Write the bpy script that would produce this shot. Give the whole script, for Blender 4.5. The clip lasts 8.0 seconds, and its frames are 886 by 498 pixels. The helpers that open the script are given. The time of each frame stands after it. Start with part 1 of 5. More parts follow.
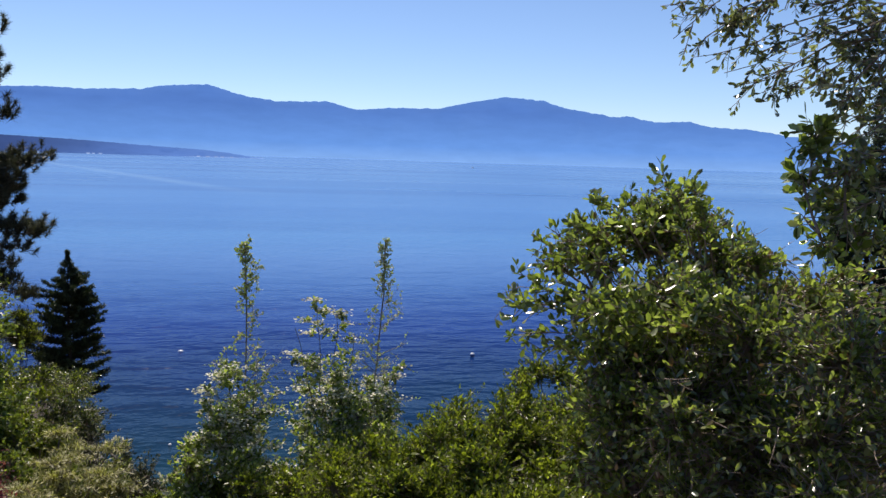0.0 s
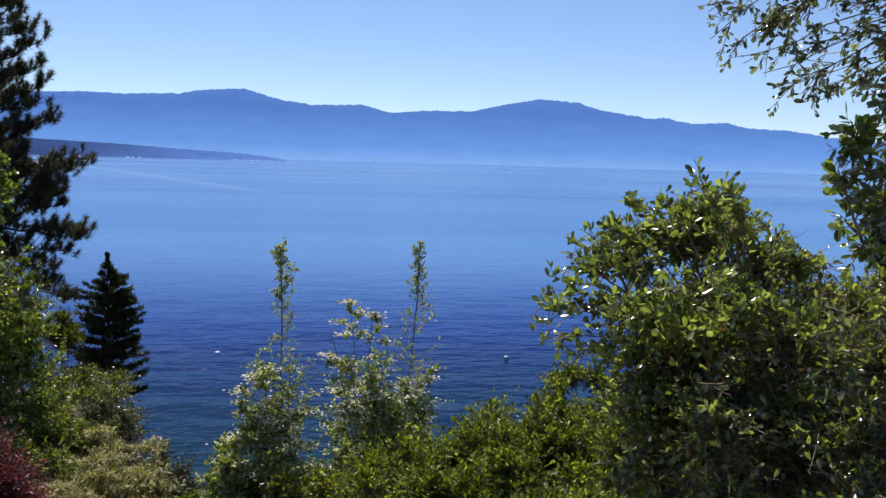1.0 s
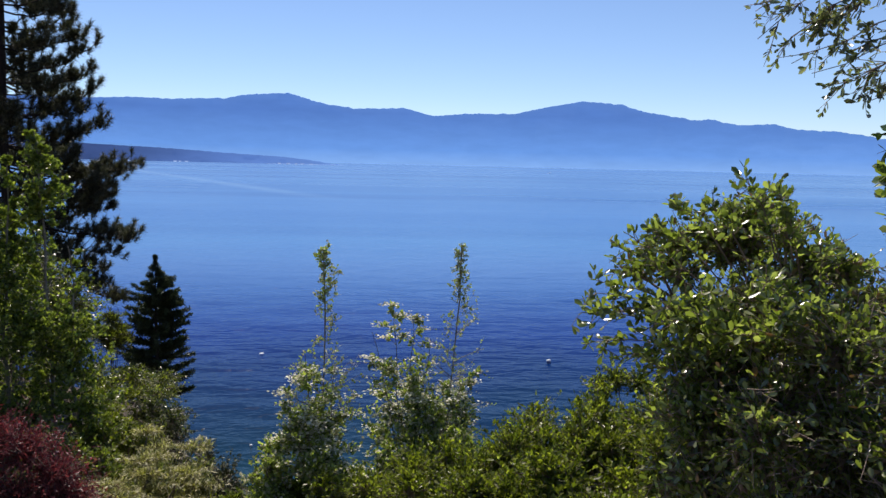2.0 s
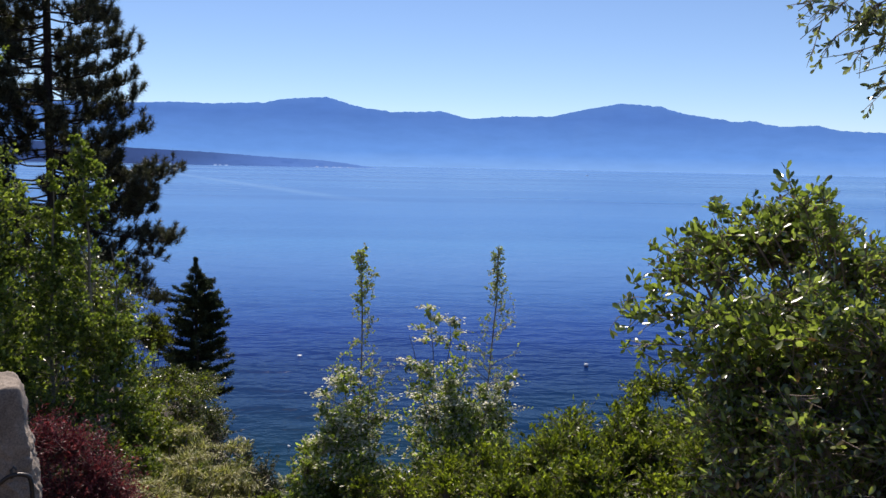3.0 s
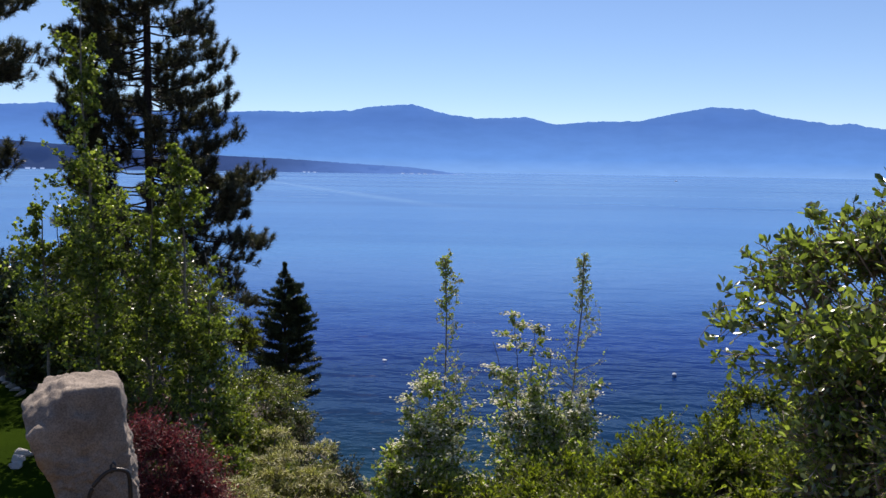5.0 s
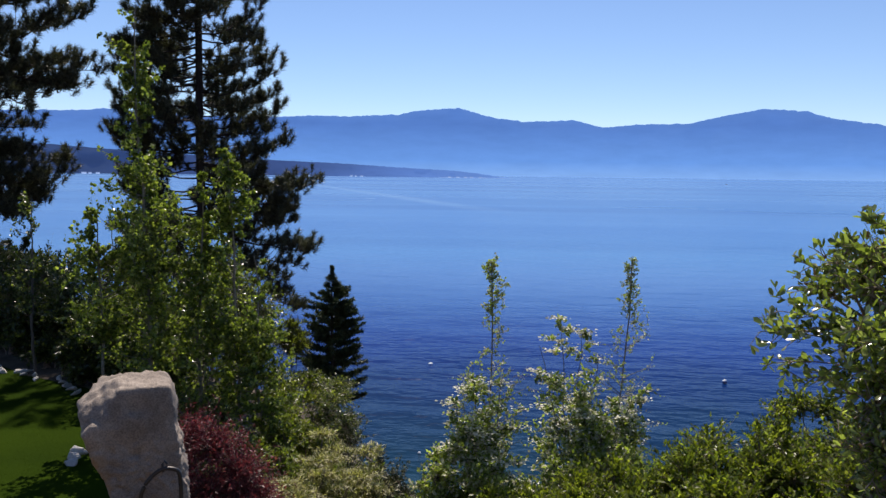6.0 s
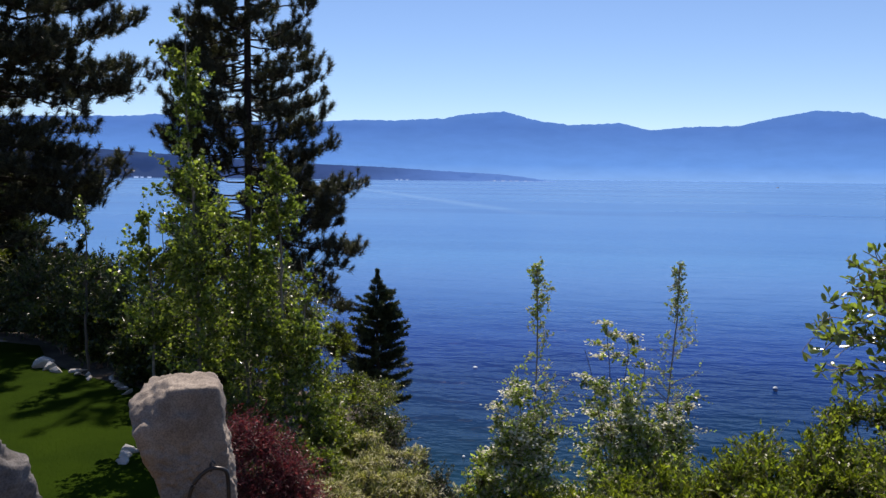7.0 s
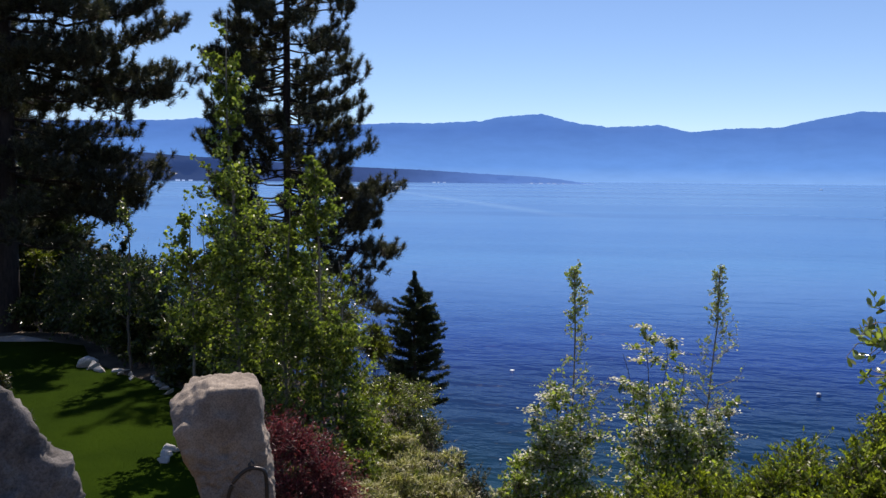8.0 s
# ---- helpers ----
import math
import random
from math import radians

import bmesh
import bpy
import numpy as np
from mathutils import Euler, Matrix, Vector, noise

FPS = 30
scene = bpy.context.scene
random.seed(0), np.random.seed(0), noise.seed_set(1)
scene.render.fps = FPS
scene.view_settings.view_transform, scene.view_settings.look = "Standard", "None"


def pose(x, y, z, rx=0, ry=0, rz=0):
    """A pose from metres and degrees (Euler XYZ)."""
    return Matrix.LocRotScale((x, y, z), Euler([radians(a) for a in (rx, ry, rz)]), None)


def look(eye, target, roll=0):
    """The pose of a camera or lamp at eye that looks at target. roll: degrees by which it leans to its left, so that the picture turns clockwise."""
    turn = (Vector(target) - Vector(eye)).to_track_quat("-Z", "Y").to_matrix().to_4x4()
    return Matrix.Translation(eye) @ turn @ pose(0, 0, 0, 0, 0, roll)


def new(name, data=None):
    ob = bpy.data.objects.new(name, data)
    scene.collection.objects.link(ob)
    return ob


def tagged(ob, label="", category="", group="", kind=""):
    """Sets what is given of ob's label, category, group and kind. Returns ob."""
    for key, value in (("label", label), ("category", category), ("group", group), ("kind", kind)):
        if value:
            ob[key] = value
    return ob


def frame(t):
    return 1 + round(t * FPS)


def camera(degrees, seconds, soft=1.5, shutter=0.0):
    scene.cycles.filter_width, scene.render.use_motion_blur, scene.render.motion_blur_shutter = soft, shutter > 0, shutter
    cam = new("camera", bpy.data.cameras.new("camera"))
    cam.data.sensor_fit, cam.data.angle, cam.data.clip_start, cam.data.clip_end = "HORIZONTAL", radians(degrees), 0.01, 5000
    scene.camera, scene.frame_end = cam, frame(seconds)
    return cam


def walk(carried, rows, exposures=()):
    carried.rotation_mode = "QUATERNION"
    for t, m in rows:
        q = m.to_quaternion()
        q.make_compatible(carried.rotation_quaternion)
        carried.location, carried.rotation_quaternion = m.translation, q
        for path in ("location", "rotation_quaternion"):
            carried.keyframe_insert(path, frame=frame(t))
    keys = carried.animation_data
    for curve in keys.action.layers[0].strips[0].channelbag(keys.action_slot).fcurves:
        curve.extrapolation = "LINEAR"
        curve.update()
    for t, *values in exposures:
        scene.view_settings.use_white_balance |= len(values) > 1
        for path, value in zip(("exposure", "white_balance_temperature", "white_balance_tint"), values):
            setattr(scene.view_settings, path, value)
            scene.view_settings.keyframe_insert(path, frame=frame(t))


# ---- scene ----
# Lakeside garden seen from a terrace. Origin below the viewpoint, +y towards the lake, lake surface at z = 0.
EYE = (0.0, 0.0, 15.0)
cam = camera(55.41, 8.0, soft=1.45)
# seconds, turn to the left, tilt, lean (degrees)
TURNS = [(0, -10.566, -6.096, 1.749), (0.5, -9.557, -6.04, 1.669), (1, -8.241, -5.988, 1.55), (1.5, -6.708, -5.933, 1.426),
         (3, -2.85, -5.711, 1.18), (3.5, -1.386, -5.638, 1.06), (4, 0.003, -5.546, 0.991), (4.5, 1.427, -5.473, 0.946),
         (6, 6.061, -5.19, 0.728), (6.5, 7.686, -5.073, 0.666), (7, 9.126, -4.981, 0.612), (7.5, 10.464, -4.882, 0.56),
         (8, 11.654, -4.826, 0.53)]
walk(cam, [(t, pose(*EYE, 90 + tilt, 0, turn) @ pose(0, 0, 0, 0, 0, lean)) for t, turn, tilt, lean in TURNS],
     exposures=[(0, 0.07, 6750, 17), (8, 0.07, 6750, 17)])

# ---- light ----
SUN_ELEVATION, SUN_AZIMUTH = 55.0, -8.0   # azimuth: degrees to the right of +y
world = bpy.data.worlds.new("sky")
scene.world = world
world.use_nodes = True
wn = world.node_tree.nodes
sky = wn.new("ShaderNodeTexSky")
sky.sky_type = "NISHITA"
sky.sun_disc = False
sky.sun_elevation = radians(SUN_ELEVATION)
sky.sun_rotation = radians(SUN_AZIMUTH)
sky.altitude = 1900
sky.air_density, sky.dust_density, sky.ozone_density = 1.0, 0.25, 6.5
world.node_tree.links.new(sky.outputs[0], wn["Background"].inputs[0])
wn["Background"].inputs[1].default_value = 0.118
sun = new("sun", bpy.data.lights.new("sun", "SUN"))
sun.data.energy, sun.data.angle, sun.data.color = 5.0, radians(0.53), (1.0, 0.95, 0.86)
ea, ee = radians(SUN_AZIMUTH), radians(SUN_ELEVATION)
SUN_WAY = Vector((math.sin(ea) * math.cos(ee), math.cos(ea) * math.cos(ee), math.sin(ee)))
sun.matrix_world = look(SUN_WAY * 60 + Vector(EYE), EYE)


# ---- materials ----
def material(name):
    m = bpy.data.materials.new(name)
    m.use_nodes = True
    nt = m.node_tree
    return m, nt, nt.nodes, nt.nodes["Principled BSDF"], nt.links.new


def ramp(nodes, stops, mode="LINEAR"):
    r = nodes.new("ShaderNodeValToRGB")
    r.color_ramp.interpolation = mode
    e = r.color_ramp.elements
    while len(e) < len(stops):
        e.new(0.5)
    for el, (p, c) in zip(e, stops):
        el.position, el.color = p, (*c, 1)
    return r


def noise_tex(nodes, link, scale, detail=5, rough=0.55, coord="Object", stretch=None):
    tc = nodes.new("ShaderNodeTexCoord")
    n = nodes.new("ShaderNodeTexNoise")
    n.inputs["Scale"].default_value, n.inputs["Detail"].default_value, n.inputs["Roughness"].default_value = scale, detail, rough
    if stretch:
        mp = nodes.new("ShaderNodeMapping")
        mp.inputs["Scale"].default_value = stretch
        link(tc.outputs[coord], mp.inputs[0])
        link(mp.outputs[0], n.inputs["Vector"])
    else:
        link(tc.outputs[coord], n.inputs["Vector"])
    return n


def bump(nodes, link, height, strength, distance, bsdf, after=None):
    b = nodes.new("ShaderNodeBump")
    b.inputs["Strength"].default_value, b.inputs["Distance"].default_value = strength, distance
    link(height, b.inputs["Height"])
    if after is not None:
        link(after.outputs[0], b.inputs["Normal"])
    if bsdf is not None:
        link(b.outputs[0], bsdf.inputs["Normal"])
    return b


def mix_colour(nodes, link, fac, a, b, mode="MIX"):
    m = nodes.new("ShaderNodeMix")
    m.data_type, m.blend_type = "RGBA", mode
    for socket, v in ((m.inputs[0], fac), (m.inputs[6], a), (m.inputs[7], b)):
        if isinstance(v, (int, float)):
            socket.default_value = v
        elif isinstance(v, tuple):
            socket.default_value = (*v, 1)
        else:
            link(v, socket)
    return m.outputs[2]


def leaf_material(name, dark, mid, light, rough=0.42, through_light=0.4, glow=(1.14, 1.34, 0.42), spec=0.28, island=True, ior=1.5):
    """Leaf: glossy skin over a translucent blade, each leaf a little different."""
    m, nt, nodes, b, link = material(name)
    if island:
        rnd = nodes.new("ShaderNodeNewGeometry").outputs["Random Per Island"]
    else:
        rnd = nodes.new("ShaderNodeObjectInfo").outputs["Random"]
    r = ramp(nodes, [(0.0, dark), (0.5, mid), (1.0, light)])
    link(rnd, r.inputs[0])
    n = noise_tex(nodes, link, 2.2, 3)
    shade = ramp(nodes, [(0.3, (0.72, 0.72, 0.68)), (0.7, (1.15, 1.12, 1.0))])
    link(n.outputs[0], shade.inputs[0])
    col = mix_colour(nodes, link, 1.0, r.outputs[0], shade.outputs[0], "MULTIPLY")
    link(col, b.inputs["Base Color"])
    b.inputs["Roughness"].default_value = rough
    b.inputs["Specular IOR Level"].default_value = spec
    b.inputs["IOR"].default_value = ior
    tr = nodes.new("ShaderNodeBsdfTranslucent")
    link(mix_colour(nodes, link, 1.0, col, glow, "MULTIPLY"), tr.inputs[0])
    mx = nodes.new("ShaderNodeMixShader")
    mx.inputs[0].default_value = through_light
    link(b.outputs[0], mx.inputs[1])
    link(tr.outputs[0], mx.inputs[2])
    link(mx.outputs[0], nodes["Material Output"].inputs[0])
    return m


def bark_material(name, dark, light, scale=18, stretch=(1, 1, 0.25)):
    m, nt, nodes, b, link = material(name)
    n = noise_tex(nodes, link, scale, 6, 0.65, stretch=stretch)
    r = ramp(nodes, [(0.3, dark), (0.7, light)])
    link(n.outputs[0], r.inputs[0])
    link(r.outputs[0], b.inputs["Base Color"])
    b.inputs["Roughness"].default_value = 0.85
    bump(nodes, link, n.outputs[0], 0.7, 0.02, b)
    return m


def stone_material(name, dark, light, stain=None, scale=3.0, relief=1.0):
    m, nt, nodes, b, link = material(name)
    n = noise_tex(nodes, link, scale, 8, 0.62)
    r = ramp(nodes, [(0.3, dark), (0.62, light)])
    link(n.outputs[0], r.inputs[0])
    fine = noise_tex(nodes, link, 70, 4, 0.7)
    speck = ramp(nodes, [(0.35, (0.6, 0.6, 0.6)), (0.6, (1.1, 1.1, 1.1))])
    link(fine.outputs[0], speck.inputs[0])
    col = mix_colour(nodes, link, 1.0, r.outputs[0], speck.outputs[0], "MULTIPLY")
    if stain:
        # lichen that has spread over one flank
        sn = noise_tex(nodes, link, 2.6, 6, 0.65, stretch=(1, 1, 0.5))
        sep = nodes.new("ShaderNodeSeparateXYZ")
        link(nodes.new("ShaderNodeTexCoord").outputs["Object"], sep.inputs[0])
        flank = nodes.new("ShaderNodeMapRange")
        link(sep.outputs[0], flank.inputs[0])
        flank.inputs[1].default_value, flank.inputs[2].default_value = -0.08, -0.3
        flank.inputs[3].default_value, flank.inputs[4].default_value = 0.0, 0.3
        grown = nodes.new("ShaderNodeMath")
        link(sn.outputs[0], grown.inputs[0])
        link(flank.outputs[0], grown.inputs[1])
        sr = ramp(nodes, [(0.6, (0, 0, 0)), (0.85, (0.8, 0.8, 0.8))])
        low = nodes.new("ShaderNodeMapRange")
        link(sep.outputs[2], low.inputs[0])
        low.inputs[1].default_value, low.inputs[2].default_value = -0.3, -0.55
        spread = nodes.new("ShaderNodeMath")
        spread.operation = "MULTIPLY"
        link(grown.outputs[0], spread.inputs[0])
        link(low.outputs[0], spread.inputs[1])
        link(spread.outputs[0], sr.inputs[0])
        col = mix_colour(nodes, link, sr.outputs[0], col, stain)
    link(col, b.inputs["Base Color"])
    b.inputs["Roughness"].default_value = 0.88
    b1 = bump(nodes, link, n.outputs[0], 0.6, 0.05 * relief, None)
    bump(nodes, link, fine.outputs[0], 0.5, 0.008 * relief, b, b1)
    return m


def plain_material(name, colour, rough=0.5, metal=0.0, vary=0.15, scale=9):
    m, nt, nodes, b, link = material(name)
    n = noise_tex(nodes, link, scale, 4)
    r = ramp(nodes, [(0.3, tuple(c * (1 - vary) for c in colour)), (0.7, tuple(min(1, c * (1 + vary)) for c in colour))])
    link(n.outputs[0], r.inputs[0])
    link(r.outputs[0], b.inputs["Base Color"])
    b.inputs["Roughness"].default_value, b.inputs["Metallic"].default_value = rough, metal
    return m


def water_material():
    """Clear deep lake: blue from below, the sky's mirror image at a low angle, broken by ripples and wind lanes; far
    haze is painted into the colour.
    """
    m, nt, nodes, b, link = material("lake water")
    tc = nodes.new("ShaderNodeTexCoord")
    sep = nodes.new("ShaderNodeSeparateXYZ")
    link(tc.outputs["Object"], sep.inputs[0])
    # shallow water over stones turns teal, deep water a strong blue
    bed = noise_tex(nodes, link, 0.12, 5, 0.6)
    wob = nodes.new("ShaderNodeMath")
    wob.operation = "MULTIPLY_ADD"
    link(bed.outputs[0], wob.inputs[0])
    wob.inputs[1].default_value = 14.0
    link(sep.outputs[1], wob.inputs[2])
    offshore = nodes.new("ShaderNodeMapRange")
    link(wob.outputs[0], offshore.inputs[0])
    offshore.inputs[1].default_value, offshore.inputs[2].default_value = 44.0, 2400.0
    # further out, haze and sky reflection are painted into the base colour
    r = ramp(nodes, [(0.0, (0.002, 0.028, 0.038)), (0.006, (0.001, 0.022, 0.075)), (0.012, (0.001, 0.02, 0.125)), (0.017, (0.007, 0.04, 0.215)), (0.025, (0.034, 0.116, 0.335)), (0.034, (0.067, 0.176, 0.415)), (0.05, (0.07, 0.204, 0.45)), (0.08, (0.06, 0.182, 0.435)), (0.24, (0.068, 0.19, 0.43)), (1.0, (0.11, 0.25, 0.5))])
    link(offshore.outputs[0], r.inputs[0])
    # streaks that wind lanes mirror from the sky, painted into the colour
    drift = noise_tex(nodes, link, 0.006, 9, 0.62, stretch=(0.2, 1.0, 1))
    dr = ramp(nodes, [(0.36, (0.78, 0.82, 0.88)), (0.64, (1.24, 1.18, 1.1))])
    link(drift.outputs[0], dr.inputs[0])
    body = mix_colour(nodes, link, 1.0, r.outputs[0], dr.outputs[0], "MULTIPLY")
    # the old wake of a boat, drawn out towards the far shore
    def calc(op, a, c):
        q = nodes.new("ShaderNodeMath")
        q.operation = op
        for socket, v in ((q.inputs[0], a), (q.inputs[1], c)):
            if isinstance(v, (int, float)):
                socket.default_value = v
            else:
                link(v, socket)
        return q.outputs[0]

    off = calc("ABSOLUTE", calc("ADD", calc("ADD", sep.outputs[0], calc("MULTIPLY", sep.outputs[1], 0.395)), -117.0), 0.0)
    wake = nodes.new("ShaderNodeMapRange")
    wake.interpolation_type = "SMOOTHSTEP"
    link(off, wake.inputs[0])
    wake.inputs[1].default_value, wake.inputs[2].default_value = 13.0, 0.0
    begin = nodes.new("ShaderNodeMapRange")
    link(sep.outputs[1], begin.inputs[0])
    begin.inputs[1].default_value, begin.inputs[2].default_value = 310.0, 420.0
    worn = calc("MULTIPLY", calc("MULTIPLY", wake.outputs[0], begin.outputs[0]), calc("MULTIPLY", bed.outputs[0], 1.0))
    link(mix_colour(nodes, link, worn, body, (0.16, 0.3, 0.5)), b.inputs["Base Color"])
    b.inputs["IOR"].default_value = 1.12
    b.inputs["Specular IOR Level"].default_value = 0.5
    # wind lanes: rougher and smoother water, drawn out across the lake
    lanes = noise_tex(nodes, link, 0.004, 9, 0.62, stretch=(0.22, 1.0, 1))
    lr = nodes.new("ShaderNodeMapRange")
    link(lanes.outputs[0], lr.inputs[0])
    lr.inputs[1].default_value, lr.inputs[2].default_value = 0.36, 0.64
    lr.inputs[3].default_value, lr.inputs[4].default_value = 0.17, 0.3
    link(lr.outputs[0], b.inputs["Roughness"])
    wind = nodes.new("ShaderNodeMapRange")
    link(lanes.outputs[0], wind.inputs[0])
    wind.inputs[1].default_value, wind.inputs[2].default_value = 0.36, 0.64
    wind.inputs[3].default_value, wind.inputs[4].default_value = 0.55, 1.2
    # ripples are flattened further out to suit the camera's low view
    ripple_fade = nodes.new("ShaderNodeMapRange")
    link(sep.outputs[1], ripple_fade.inputs[0])
    ripple_fade.inputs[1].default_value, ripple_fade.inputs[2].default_value = 90.0, 800.0
    ripple_fade.inputs[3].default_value, ripple_fade.inputs[4].default_value = 1.0, 0.15
    ripple_gain = nodes.new("ShaderNodeMath")
    ripple_gain.operation = "MULTIPLY"
    link(wind.outputs[0], ripple_gain.inputs[0])
    link(ripple_fade.outputs[0], ripple_gain.inputs[1])
    # ripples on longer waves
    small = noise_tex(nodes, link, 0.8, 3, 0.55, stretch=(0.62, 1.0, 1))
    wave = noise_tex(nodes, link, 0.24, 3, 0.5, stretch=(0.5, 1.0, 1))
    both = nodes.new("ShaderNodeMath")
    both.operation = "MULTIPLY_ADD"
    link(wave.outputs[0], both.inputs[0])
    both.inputs[1].default_value = 2.6
    link(small.outputs[0], both.inputs[2])
    tall = nodes.new("ShaderNodeMath")
    tall.operation = "MULTIPLY"
    link(both.outputs[0], tall.inputs[0])
    link(ripple_gain.outputs[0], tall.inputs[1])
    bump(nodes, link, tall.outputs[0], 1.0, 0.3, b)
    return m


def haze_glow_material(name, low, high, z0, z1, patch=0.06, away=None, mist=None):
    """Far land; kilometres of bright air are painted in as a glowing haze colour."""
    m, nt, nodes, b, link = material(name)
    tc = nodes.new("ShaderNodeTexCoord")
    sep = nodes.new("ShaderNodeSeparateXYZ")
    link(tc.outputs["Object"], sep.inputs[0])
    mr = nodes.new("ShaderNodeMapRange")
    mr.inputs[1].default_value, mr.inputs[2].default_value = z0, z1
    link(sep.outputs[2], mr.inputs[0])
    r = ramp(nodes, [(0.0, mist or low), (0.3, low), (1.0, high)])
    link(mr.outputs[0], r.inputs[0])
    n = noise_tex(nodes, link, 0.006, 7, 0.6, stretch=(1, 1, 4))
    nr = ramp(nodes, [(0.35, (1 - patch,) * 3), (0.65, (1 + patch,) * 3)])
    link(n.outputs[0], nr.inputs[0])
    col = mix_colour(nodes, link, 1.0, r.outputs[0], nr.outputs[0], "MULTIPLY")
    # haze that thickens along x, painted in as a paler glow
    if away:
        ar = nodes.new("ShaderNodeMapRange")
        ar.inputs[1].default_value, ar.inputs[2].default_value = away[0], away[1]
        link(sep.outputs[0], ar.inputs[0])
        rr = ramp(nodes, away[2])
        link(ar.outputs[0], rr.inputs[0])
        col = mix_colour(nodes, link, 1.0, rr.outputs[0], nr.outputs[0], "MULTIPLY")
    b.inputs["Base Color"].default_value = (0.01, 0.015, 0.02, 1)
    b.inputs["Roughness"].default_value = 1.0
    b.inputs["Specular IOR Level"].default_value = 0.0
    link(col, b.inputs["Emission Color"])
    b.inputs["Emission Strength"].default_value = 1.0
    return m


def ground_material():
    m, nt, nodes, b, link = material("mulch and soil")
    n = noise_tex(nodes, link, 1.3, 8, 0.65)
    r = ramp(nodes, [(0.3, (0.05, 0.035, 0.022)), (0.5, (0.11, 0.082, 0.055)), (0.72, (0.19, 0.155, 0.115))])
    link(n.outputs[0], r.inputs[0])
    f = noise_tex(nodes, link, 45, 4, 0.7)
    fr = ramp(nodes, [(0.35, (0.55, 0.55, 0.55)), (0.65, (1.2, 1.2, 1.2))])
    link(f.outputs[0], fr.inputs[0])
    link(mix_colour(nodes, link, 1.0, r.outputs[0], fr.outputs[0], "MULTIPLY"), b.inputs["Base Color"])
    b.inputs["Roughness"].default_value = 0.95
    bump(nodes, link, f.outputs[0], 0.8, 0.03, b)
    return m


def lawn_material():
    m, nt, nodes, b, link = material("mown grass")
    n = noise_tex(nodes, link, 0.6, 5, 0.6)
    r = ramp(nodes, [(0.3, (0.012, 0.027, 0.0012)), (0.7, (0.025, 0.048, 0.002))])
    link(n.outputs[0], r.inputs[0])
    f = noise_tex(nodes, link, 60, 3, 0.7)
    fr = ramp(nodes, [(0.35, (0.6, 0.6, 0.6)), (0.65, (1.25, 1.25, 1.2))])
    link(f.outputs[0], fr.inputs[0])
    link(mix_colour(nodes, link, 1.0, r.outputs[0], fr.outputs[0], "MULTIPLY"), b.inputs["Base Color"])
    b.inputs["Specular IOR Level"].default_value = 0.02
    b.inputs["Roughness"].default_value = 0.9
    bump(nodes, link, f.outputs[0], 0.6, 0.02, b)
    return m


WATER = water_material()
GROUND = ground_material()
LAWN = lawn_material()
BARK_PINE = bark_material("pine bark", (0.014, 0.01, 0.008), (0.06, 0.043, 0.034))
BARK_GREY = bark_material("grey bark", (0.07, 0.055, 0.045), (0.2, 0.17, 0.14), 30)
BARK_ASPEN = bark_material("pale aspen bark", (0.1, 0.095, 0.075), (0.32, 0.3, 0.25), 14, (1, 1, 1.6))
BARK_TWIG = bark_material("brown twig bark", (0.12, 0.085, 0.062), (0.42, 0.33, 0.26), 40)
LEAF_BUSH = leaf_material("broad glossy leaf", (0.086, 0.11, 0.036), (0.205, 0.25, 0.076), (0.48, 0.52, 0.26), 0.27, 0.58, glow=(1.05, 1.26, 0.44), spec=1.0, ior=1.66)
LEAF_BUSH_ONE = leaf_material("single broad glossy leaf", (0.086, 0.11, 0.036), (0.205, 0.25, 0.076), (0.48, 0.52, 0.26), 0.27, 0.58, glow=(1.05, 1.26, 0.44), spec=1.0, ior=1.66, island=False)
LEAF_DRY = leaf_material("dry brown leaf", (0.06, 0.05, 0.026), (0.13, 0.105, 0.055), (0.24, 0.2, 0.12), 0.3, 0.3, glow=(1.2, 0.9, 0.5), spec=0.8)
LEAF_OVER = leaf_material("hanging twig leaf", (0.075, 0.092, 0.048), (0.185, 0.218, 0.108), (0.52, 0.54, 0.37), 0.27, 0.42, glow=(1.03, 1.18, 0.52), spec=1.0, ior=1.8)
LEAF_OVER_ONE = leaf_material("single hanging twig leaf", (0.075, 0.092, 0.048), (0.185, 0.218, 0.108), (0.52, 0.54, 0.37), 0.27, 0.42, glow=(1.03, 1.18, 0.52), spec=1.0, ior=1.8, island=False)
LEAF_HEDGE = leaf_material("small olive leaf", (0.078, 0.102, 0.018), (0.185, 0.217, 0.034), (0.36, 0.38, 0.095), 0.34, 0.66, glow=(1.06, 1.25, 0.46), spec=0.6)
LEAF_ASPEN = leaf_material("aspen leaf", (0.076, 0.104, 0.029), (0.178, 0.23, 0.062), (0.42, 0.47, 0.19), 0.28, 0.53, glow=(1.12, 1.3, 0.44))
LEAF_SAPLING = leaf_material("sapling leaf", (0.17, 0.215, 0.06), (0.33, 0.395, 0.12), (0.58, 0.63, 0.3), 0.35, 0.5)
LEAF_PALE = leaf_material("pale dogwood leaf", (0.45, 0.46, 0.3), (0.72, 0.71, 0.55), (0.93, 0.91, 0.82), 0.4, 0.3, (1.0, 1.0, 0.8))
LEAF_DARK = leaf_material("dark shrub leaf", (0.026, 0.042, 0.014), (0.068, 0.09, 0.026), (0.17, 0.19, 0.07), 0.32, 0.4, spec=0.6)
LEAF_RED = leaf_material("dark red maple leaf", (0.05, 0.01, 0.016), (0.14, 0.034, 0.046), (0.36, 0.14, 0.15), 0.36, 0.4, (1.3, 0.7, 0.7))
